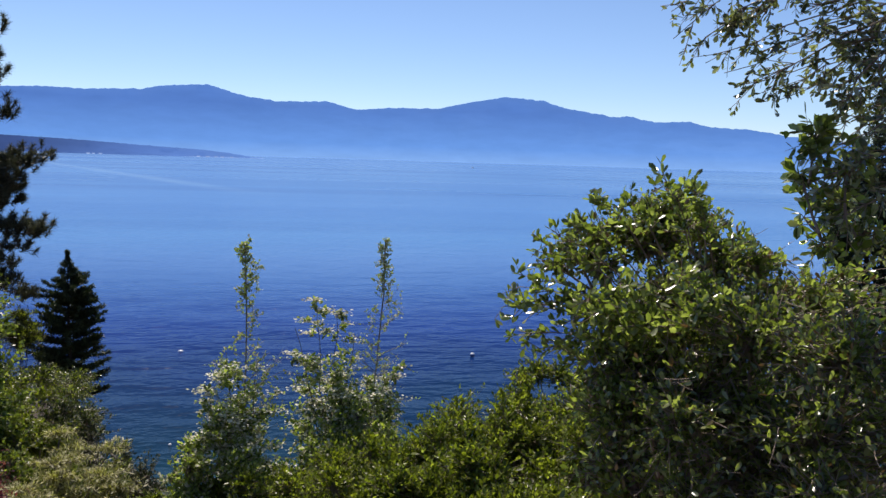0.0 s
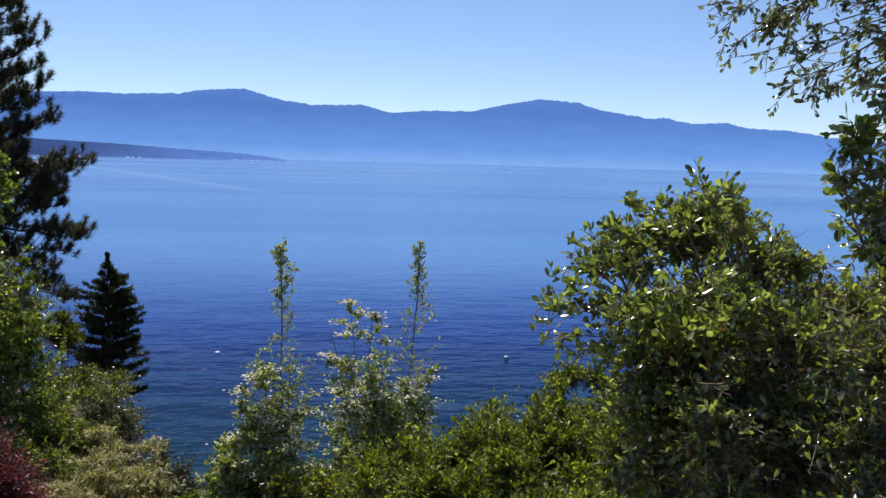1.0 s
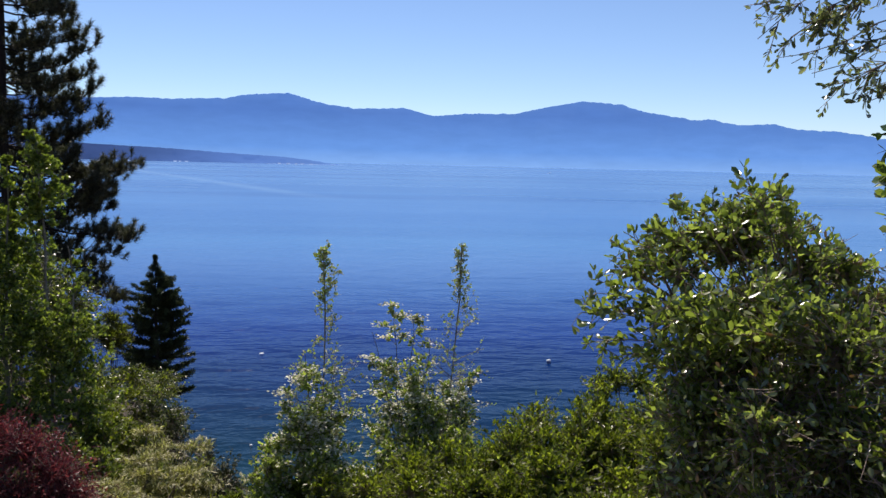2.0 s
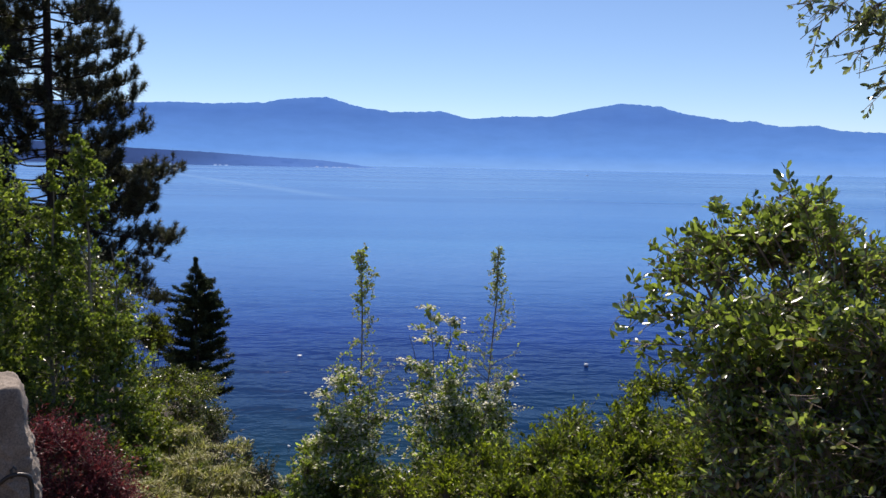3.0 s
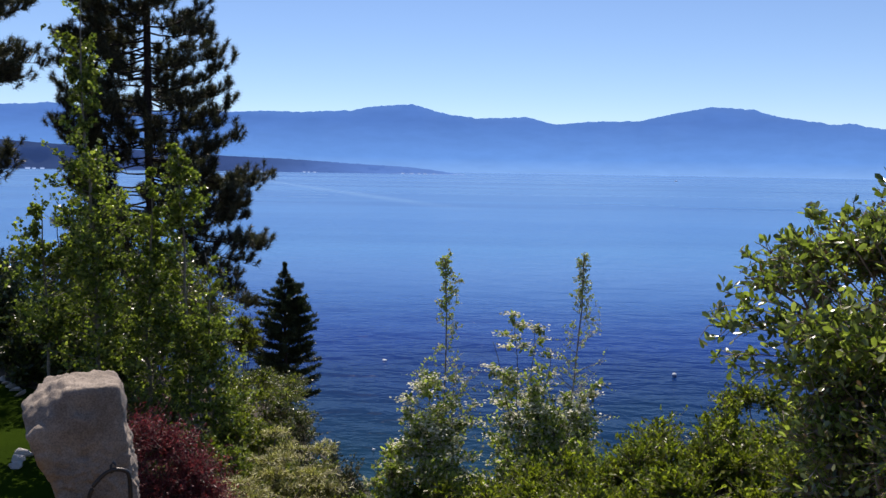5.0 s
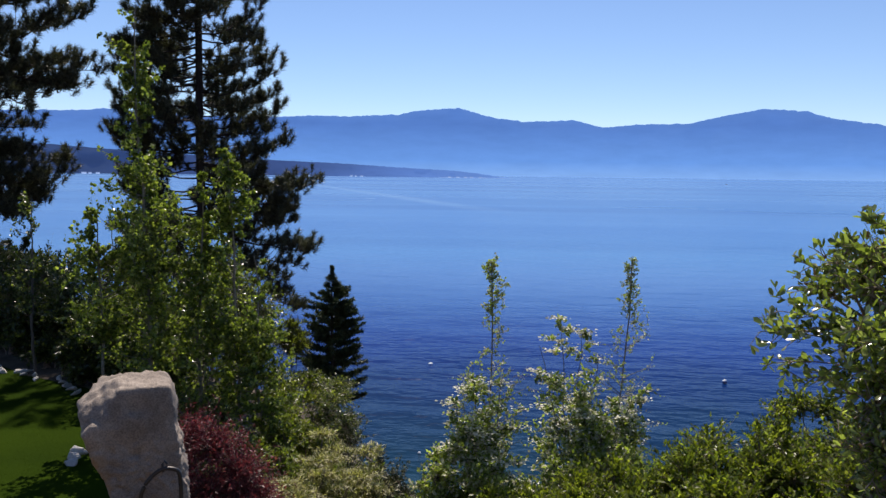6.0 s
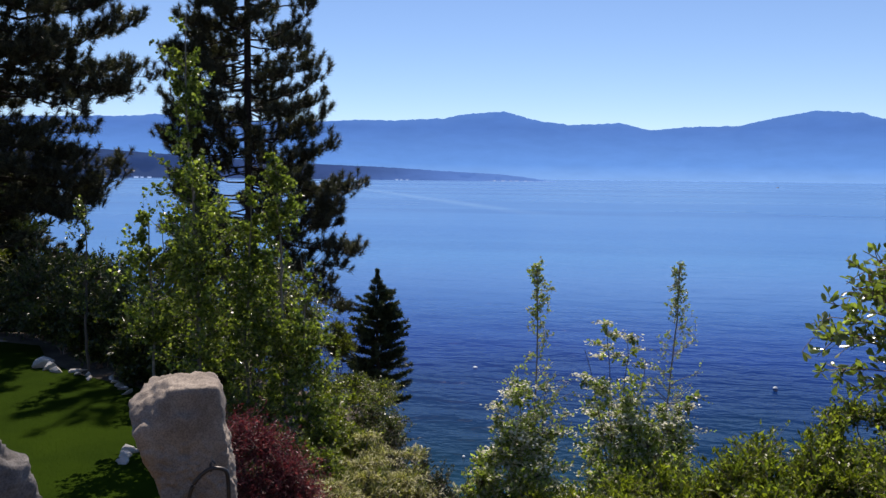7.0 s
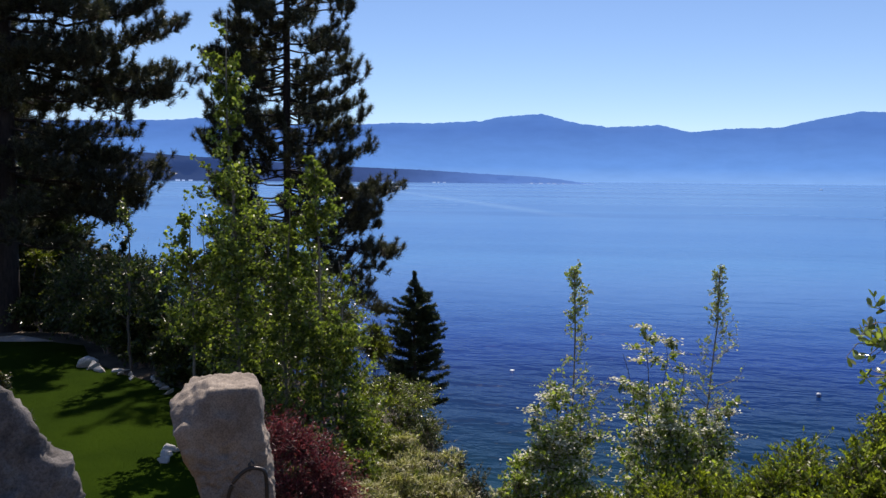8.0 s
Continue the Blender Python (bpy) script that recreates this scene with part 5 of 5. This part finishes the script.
for i, (x, y, top, r) in enumerate([(-0.9, 8.6, 11.95, 0.35), (-0.45, 8.4, 12.05, 0.4), (0.05, 8.5, 11.7, 0.4), (0.55, 8.5, 12.15, 0.4), (1.0, 8.6, 12.2, 0.4), (1.35, 8.7, 12.0, 0.35), (-0.7, 8.9, 12.3, 0.3), (0.8, 9.0, 12.5, 0.35), (0.35, 8.9, 12.15, 0.3)]):
    z = float(ground_height(np.array(x), np.array(y)))
    h = top - z
    lobes = [(x + rng.normal() * r * 0.5, y + rng.normal() * r * 0.25 - 0.7 * h * (0.92 - u), z + h * u, r * rng.uniform(0.35, 0.6), r * 0.4, h * 0.12) for u in np.linspace(0.25, 0.92, 14)]
    shrub("light_shrub", (x, y, z), lobes, 560, 9, 0.05, (LEAF_SAPLING, LEAF_PALE, LEAF_ASPEN), 460 + i, "light green shrub with pale leaf tips", (0.6, 0.22, 0.18), 0.6, group="light shrubs", lift=0.1, flat=0.8, wood_mat=BARK_GREY)

# low hedge of small olive leaves below the terrace
rng = rng_of(420)
for i, (x, y, top, r) in enumerate([(1.4, 7.3, 12.72, 0.55), (1.9, 7.2, 12.85, 0.6), (2.4, 7.0, 12.95, 0.6), (2.2, 6.6, 12.9, 0.6), (2.5, 6.0, 13.3, 0.7), (1.75, 6.2, 12.88, 0.8), (0.9, 7.3, 12.45, 0.65), (1.6, 5.4, 12.8, 0.7), (2.2, 4.6, 13.1, 0.7), (1.5, 4.3, 12.8, 0.6), (0.4, 7.8, 12.1, 0.6), (-0.2, 7.9, 12.0, 0.55), (-0.8, 8.3, 11.75, 0.5), (1.2, 6.0, 12.5, 0.7), (0.4, 6.3, 12.2, 0.6),
                                (-1.3, 9.4, 11.35, 0.5), (2.9, 7.6, 12.85, 0.6), (3.3, 6.4, 13.3, 0.8), (2.0, 5.2, 12.9, 0.7), (1.05, 6.95, 12.72, 0.45), (1.4, 6.85, 12.9, 0.45), (1.72, 6.8, 12.95, 0.45), (2.0, 6.75, 13.2, 0.45), (0.9, 5.7, 12.9, 0.5), (1.2, 5.55, 13.0, 0.5), (1.5, 5.5, 13.0, 0.5), (0.6, 5.6, 12.7, 0.45), (1.15, 5.0, 12.85, 0.45)]):
    z = float(ground_height(np.array(x), np.array(y)))
    h = top - z
    lobes = [(x + rng.normal() * r * 0.45, y + rng.normal() * r * 0.4, z + h * rng.uniform(0.35, 0.9), r * rng.uniform(0.35, 0.55), r * 0.4, h * 0.15) for _ in range(13)]
    shrub("olive_shrub", (x, y, z), lobes, 820, 12, 0.045, (LEAF_HEDGE, LEAF_YELLOW, LEAF_ASPEN), 430 + i, "dense low shrub with small olive green leaves", (0.6, 0.25, 0.15), 0.5, group="low hedge below the terrace", lift=0.5)
shrub("arching_shrub", (2.7, 7.5, 10.9), [(2.25, 7.65, 12.92, 0.2, 0.2, 0.14), (2.4, 7.65, 13.0, 0.2, 0.2, 0.12), (2.6, 7.6, 12.95, 0.2, 0.2, 0.14), (2.75, 7.55, 12.8, 0.2, 0.2, 0.2), (2.2, 7.6, 12.72, 0.16, 0.15, 0.15), (2.5, 7.5, 12.6, 0.3, 0.25, 0.2)], 520, 10, 0.036,
      (LEAF_HEDGE, LEAF_YELLOW), 450, "arching shrub with glossy leaves over the hedge", (0.8, 0.2), 0.5, shape=ROUND, bough=0.008)


# ---- broad-leaved bush close to the terrace ----
def near_bush():
    rng = rng_of(500)
    wood, leaves = Soup(), Soup()
    base = (1.75, 2.7, 12.65)
    lobes = [(1.45, 3.0, 14.78, 0.2, 0.2, 0.18), (1.36, 3.0, 14.7, 0.2, 0.2, 0.14), (1.15, 3.02, 14.62, 0.13, 0.14, 0.1), (0.95, 3.05, 14.5, 0.13, 0.15, 0.06), (1.43, 2.9, 14.5, 0.2, 0.2, 0.16), (1.6, 2.85, 14.62, 0.28, 0.25, 0.16), (1.8, 2.6, 14.55, 0.3, 0.3, 0.15),
             (1.55, 2.6, 14.45, 0.32, 0.3, 0.2), (1.45, 2.4, 14.45, 0.25, 0.25, 0.16), (1.65, 2.2, 14.45, 0.3, 0.3, 0.16), (1.45, 2.75, 14.2, 0.24, 0.25, 0.22), (1.55, 2.5, 14.15, 0.35, 0.3, 0.22), (1.5, 2.1, 14.25, 0.22, 0.25, 0.18), (1.55, 2.6, 13.95, 0.24, 0.28, 0.2),
             (1.6, 2.2, 13.95, 0.3, 0.3, 0.2), (1.45, 1.95, 14.1, 0.16, 0.2, 0.14), (1.9, 2.2, 14.2, 0.35, 0.35, 0.3), (1.5, 2.25, 13.9, 0.2, 0.25, 0.2), (1.65, 2.5, 13.6, 0.3, 0.35, 0.25), (1.9, 2.6, 14.0, 0.4, 0.4, 0.35), (0.88, 3.07, 14.5, 0.08, 0.12, 0.05), (0.98, 3.05, 14.4, 0.1, 0.12, 0.05), (1.0, 3.03, 14.62, 0.12, 0.12, 0.06),
             (1.3, 2.9, 14.3, 0.15, 0.18, 0.12), (1.19, 2.87, 14.1, 0.19, 0.2, 0.16), (1.2, 2.82, 13.92, 0.2, 0.2, 0.18), (1.26, 2.75, 13.7, 0.22, 0.22, 0.2), (1.32, 2.5, 13.9, 0.2, 0.22, 0.2), (1.3, 2.55, 14.15, 0.2, 0.2, 0.18), (1.4, 2.6, 13.35, 0.24, 0.24, 0.2), (1.45, 2.3, 13.6, 0.24, 0.25, 0.22), (1.18, 2.97, 14.44, 0.12, 0.14, 0.09), (1.3, 2.92, 14.4, 0.15, 0.16, 0.12), (1.22, 2.93, 14.26, 0.14, 0.16, 0.11), (1.4, 2.87, 14.32, 0.18, 0.18, 0.14), (1.2, 2.92, 14.12, 0.15, 0.16, 0.12), (1.35, 2.85, 14.12, 0.18, 0.18, 0.15), (1.75, 2.95, 14.1, 0.35, 0.3, 0.3), (1.95, 3.0, 13.8, 0.4, 0.35, 0.3), (1.24, 2.98, 14.76, 0.13, 0.14, 0.1), (1.16, 3.0, 14.7, 0.12, 0.12, 0.09), (1.34, 2.95, 14.82, 0.12, 0.13, 0.07), (1.42, 2.92, 14.82, 0.12, 0.13, 0.07)]
    lobes += [(1.27, 3.12, 14.42, 0.14, 0.1, 0.12), (1.42, 3.12, 14.32, 0.16, 0.1, 0.14), (1.3, 3.12, 14.2, 0.15, 0.1, 0.12), (1.5, 3.1, 14.5, 0.16, 0.1, 0.12)]
    # shoots on the lake side
    lobes += [(0.99, 2.88, 14.71, 0.07, 0.07, 0.056), (0.94, 2.9, 14.62, 0.06, 0.06, 0.048), (1.04, 2.87, 14.78, 0.07, 0.07, 0.05), (1.41, 2.7, 14.79, 0.09, 0.09, 0.07), (1.5, 2.66, 14.72, 0.09, 0.09, 0.07), (1.58, 2.61, 14.69, 0.09, 0.09, 0.07)]
    lobes = [q for q in lobes if q[0] / q[1] > 0.325]
    # lower lobes are scaled towards the camera's eye, keeping its view, to catch sun
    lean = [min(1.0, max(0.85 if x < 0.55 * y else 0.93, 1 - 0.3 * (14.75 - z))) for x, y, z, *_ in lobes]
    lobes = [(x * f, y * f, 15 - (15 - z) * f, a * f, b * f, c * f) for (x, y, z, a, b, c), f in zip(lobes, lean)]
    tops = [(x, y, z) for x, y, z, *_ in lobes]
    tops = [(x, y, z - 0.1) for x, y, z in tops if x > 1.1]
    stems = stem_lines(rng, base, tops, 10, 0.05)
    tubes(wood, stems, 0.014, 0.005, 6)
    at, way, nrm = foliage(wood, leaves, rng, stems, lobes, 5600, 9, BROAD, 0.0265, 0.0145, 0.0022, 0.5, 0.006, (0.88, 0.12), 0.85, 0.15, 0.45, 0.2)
    # bare twig ends between the leaves
    tips, pick = lobe_tips(rng, lobes, 1900, 0.55, 0.1)
    mid = np.array(lobes)[pick, :3]
    tips = mid + (tips - mid) * 0.85
    side = ball(rng, len(tips)) * 0.07
    tubes(wood, bend(mid * 0.35 + tips * 0.65 + side, mid * 0.15 + tips * 0.85 + side * 0.3, tips, 4), 0.0019, 0.0009, 3)
    # loose leafy shoots that stand out of the crown: tip, reach back into the crown
    shoots = [((0.74, 2.79, 14.55), 0.5), ((0.82, 2.77, 14.56), 0.45), ((0.79, 2.78, 14.62), 0.45), ((0.78, 2.78, 14.45), 0.42), ((0.86, 2.74, 14.41), 0.3), ((0.8, 2.77, 14.66), 0.42), ((0.87, 2.74, 14.77), 0.38), ((0.91, 2.72, 14.8), 0.34), ((0.98, 2.68, 14.84), 0.3), ((1.02, 2.64, 14.93), 0.28),
              ((1.1, 2.6, 14.93), 0.25), ((1.2, 2.55, 15.0), 0.28), ((1.22, 2.52, 14.95), 0.25), ((1.27, 2.5, 14.98), 0.26), ((1.31, 2.5, 14.9), 0.25), ((0.95, 2.68, 14.37), 0.28), ((0.93, 2.68, 14.46), 0.3), ((0.85, 2.74, 14.58), 0.35), ((1.38, 2.43, 14.82), 0.2), ((1.02, 2.64, 14.3), 0.25), ((0.92, 2.55, 14.56), 0.2), ((0.96, 2.53, 14.49), 0.2), ((0.94, 2.54, 14.42), 0.2), ((1.0, 2.52, 14.39), 0.2), ((1.02, 2.5, 14.28), 0.2), ((1.04, 2.5, 14.57), 0.18), ((1.07, 2.49, 14.47), 0.18), ((1.09, 2.48, 14.34), 0.18), ((1.12, 2.46, 14.56), 0.18), ((1.0, 2.52, 14.64), 0.18)]
    # more of them above the low hedge, set along the camera's rays to fill its view
    flank = rng_of(505)
    for _ in range(14):
        far, fall = flank.uniform(2.45, 2.62), flank.uniform(0.12, 0.2)
        side = radians(flank.uniform(19.5 + 30 * max(0.0, fall - 0.15), 30))
        shoots.append(((math.sin(side) * far, math.cos(side) * far, 15.05 - fall * far), flank.uniform(0.22, 0.34)))
    tips = np.array([q for q, _ in shoots]) - np.array([0, 0, 0.05])
    back = np.array([q for _, q in shoots])[:, None]
    inward = unit(np.array([1.55, 2.7, 14.3]) - tips)
    root = tips + inward * back
    main = bend(root, (root + tips) / 2 + np.array([0, 0, 0.16]) * back, tips, 8)
    tubes(wood, main, 0.0032, 0.0013, 5)
    row = np.repeat(np.arange(len(tips)), 12)
    at_i = rng.integers(3, 8, len(row))
    p = main[row, at_i]
    way = unit(unit(main[row, np.minimum(at_i + 1, 7)] - main[row, at_i - 1]) + ball(rng, len(row)) * 0.9)
    ln = rng.uniform(0.03, 0.085, (len(row), 1))
    tw = bend(p, p + way * ln * 0.5 + ball(rng, len(row)) * 0.008, p + way * ln, 5)
    tubes(wood, tw, 0.0018, 0.0009, 4)
    a1, w1, n1 = leaf_frames(rng, main, 13, 0.35, 1.0, 0.8, 0.2, 0.6)
    a2, w2, n2 = leaf_frames(rng, tw, 4, 0.2, 1.0, 0.8, 0.2, 0.6)
    at, way, nrm = np.concatenate([a1, a2]), np.concatenate([w1, w2]), np.concatenate([n1, n2])
    order = rng.permutation(len(at))
    one, rest = order[:290], order[290:]
    size = rng.uniform(0.7, 1.2, len(rest))
    blades(leaves, BROAD, at[rest], way[rest], nrm[rest], 0.034 * size, 0.0185 * size)
    ob = plant("broadleaf_bush", base, "large bush with glossy green oval leaves below the terrace", "bush", wood, BARK_TWIG, leaves, [LEAF_BUSH, LEAF_DRY])
    single_leaves(ob, rng, at[one], way[one], nrm[one], 0.035, 0.019, LEAF_BUSH_ONE)


near_bush()


def overhanging_tree():
    rng = rng_of(510)
    wood, leaves = Soup(), Soup()
    base = (2.9, 1.9, 12.7)
    trunk = trunk_line(base, (2.6, 2.0, 17.0), rng, 14, 0.08)
    tubes(wood, trunk[None], 0.06, 0.02, 9)
    # hanging branches: height on the trunk, two points on the way, tip
    runs = [(16.3, (1.8, 2.2, 15.85), (1.42, 2.45, 15.62), (1.19, 2.54, 15.4)), (16.3, (1.8, 2.2, 15.85), (1.42, 2.45, 15.58), (1.25, 2.51, 15.33)), (16.3, (1.85, 2.2, 15.8), (1.47, 2.41, 15.6), (1.33, 2.47, 15.37)), (16.3, (1.8, 2.2, 15.85), (1.36, 2.46, 15.61), (1.19, 2.53, 15.47)),
            (15.9, (2.1, 2.05, 15.62), (1.6, 2.33, 15.5), (1.28, 2.49, 15.3)), (15.9, (2.1, 2.05, 15.6), (1.62, 2.3, 15.48), (1.36, 2.44, 15.2)), (15.9, (2.1, 2.05, 15.6), (1.65, 2.28, 15.48), (1.42, 2.41, 15.21)), (15.8, (2.1, 2.0, 15.55), (1.7, 2.25, 15.42), (1.47, 2.38, 15.27)),
            (15.8, (2.1, 2.0, 15.5), (1.72, 2.2, 15.4), (1.54, 2.33, 15.22)), (16.0, (2.1, 2.0, 15.7), (1.7, 2.25, 15.58), (1.47, 2.38, 15.46)), (16.0, (2.1, 2.0, 15.7), (1.75, 2.2, 15.55), (1.55, 2.33, 15.4)), (15.7, (2.1, 2.0, 15.45), (1.8, 2.15, 15.36), (1.62, 2.28, 15.2)),
            (15.7, (2.1, 2.0, 15.4), (1.8, 2.1, 15.3), (1.57, 2.3, 15.12)), (15.9, (2.1, 2.0, 15.6), (1.85, 2.12, 15.48), (1.66, 2.25, 15.32)), (15.9, (2.1, 2.0, 15.6), (1.8, 2.16, 15.5), (1.6, 2.3, 15.33)), (15.5, (2.1, 1.95, 15.25), (1.75, 2.08, 15.2), (1.5, 2.22, 15.06)),
            (15.4, (2.1, 1.95, 15.15), (1.75, 2.05, 15.1), (1.49, 2.2, 14.94)), (15.3, (2.1, 1.95, 15.1), (1.75, 2.05, 15.02), (1.52, 2.18, 14.84)), (15.3, (2.1, 1.95, 15.1), (1.8, 2.0, 15.02), (1.6, 2.14, 14.8)), (15.4, (2.1, 1.9, 15.15), (1.85, 2.0, 15.12), (1.64, 2.14, 14.98)),
            (15.4, (2.1, 1.9, 15.2), (1.85, 2.0, 15.16), (1.58, 2.16, 15.06)), (15.6, (2.1, 1.95, 15.3), (1.85, 2.05, 15.26), (1.66, 2.18, 15.1))]
    # more of the same on the thicker side of the crown
    runs += [(z, tuple(np.array(a) + rng.normal(size=3) * 0.05), tuple(np.array(b) + rng.normal(size=3) * 0.06), tuple(np.array(c) + rng.normal(size=3) * 0.05 + np.array([0.04, -0.02, 0]))) for z, a, b, c in runs[2:15]]
    q = np.array([[(np.interp(z, trunk[:, 2], trunk[:, 0]), np.interp(z, trunk[:, 2], trunk[:, 1]), z), a, b, c] for z, a, b, c in runs])
    u = np.linspace(0, 1, 16)[None, :, None]
    br = (1 - u) ** 3 * q[:, None, 0] + 3 * u * (1 - u) ** 2 * q[:, None, 1] + 3 * u * u * (1 - u) * q[:, None, 2] + u ** 3 * q[:, None, 3]
    wob = np.cumsum(rng.normal(size=(len(runs), 16, 3)) * 0.011, 1) * u
    br = br + wob - wob[:, -1:] * u ** 2 * 0.6
    tubes(wood, br, 0.006, 0.0012, 5)
    # side twigs on the outer part, some of them branching again
    per = 19
    s = (0.5 + 0.5 * rng.random((len(runs), per)) ** 0.8) * 14.99
    i = s.astype(int)
    row = np.arange(len(runs))[:, None]
    p = br[row, i].reshape(-1, 3)
    tan = unit((br[row, np.minimum(i + 1, 15)] - br[row, i - 1]).reshape(-1, 3))
    way = unit(tan * 0.8 + ball(rng, len(p)) * 0.75 + np.array([0, 0, -0.2]))
    ln = rng.uniform(0.035, 0.13, len(p))[:, None]
    tw = bend(p, p + way * ln * 0.5 + ball(rng, len(p)) * ln * 0.14, p + way * ln, 6)
    tubes(wood, tw[:, [0, 2, 5]], 0.0018, 0.0009, 3)
    p2 = tw[::2, 3]
    way2 = unit(way[::2] * 0.7 + ball(rng, len(p2)) * 0.9)
    ln2 = ln[::2] * rng.uniform(0.4, 0.8, (len(p2), 1))
    tw2 = bend(p2, p2 + way2 * ln2 * 0.5, p2 + way2 * ln2, 6)
    tubes(wood, tw2[:, [0, 3, 5]], 0.0014, 0.0008, 3)
    at, wy, nr = leaf_frames(rng, np.concatenate([tw, tw2]), 5, 0.15, 1.0, 0.75, -0.1, 0.4)
    foliage(wood, leaves, rng, trunk[None], [(2.6, 2.0, 16.9, 0.6, 0.6, 0.4), (2.9, 1.6, 16.4, 0.6, 0.6, 0.4), (3.2, 2.3, 16.2, 0.6, 0.6, 0.4), (2.5, 1.5, 15.9, 0.45, 0.4, 0.35), (3.1, 1.9, 15.5, 0.5, 0.5, 0.4), (2.3, 2.2, 16.4, 0.45, 0.5, 0.4), (2.7, 2.6, 16.6, 0.5, 0.5, 0.4)],
            220, 8, BROAD, 0.034, 0.017, 0.0025, 0.3, 0.012, None, 0.85, -0.1, 0.4)
    # denser leafy shoots on the lower side
    foliage(wood, leaves, rng, br, [(1.51, 2.24, 15.1, 0.08, 0.09, 0.07), (1.59, 2.19, 15.02, 0.09, 0.09, 0.08), (1.49, 2.26, 14.99, 0.06, 0.08, 0.06), (1.56, 2.21, 14.9, 0.09, 0.09, 0.08), (1.63, 2.16, 14.82, 0.09, 0.09, 0.08), (1.5, 2.25, 14.86, 0.06, 0.08, 0.06), (1.55, 2.22, 14.78, 0.08, 0.08, 0.07)],
            105, 6, BROAD, 0.044, 0.023, 0.0018, 0.3, 0.005, (0.25, 0.75), 0.85, -0.1, 0.5)
    order = rng.permutation(len(at))
    one, rest = order[:290], order[290:]
    size = rng.uniform(0.55, 1.2, len(rest))
    blades(leaves, BROAD, at[rest], wy[rest], nr[rest], 0.029 * size, 0.0135 * size)
    ob = plant("overhanging_tree", base, "broad-leaved tree with thin hanging twigs over the terrace", "tree", wood, BARK_TWIG, leaves, [LEAF_OVER, LEAF_BUSH], stem="trunk")
    single_leaves(ob, rng, at[one], wy[one], nr[one], 0.031, 0.0145, LEAF_OVER_ONE)


overhanging_tree()
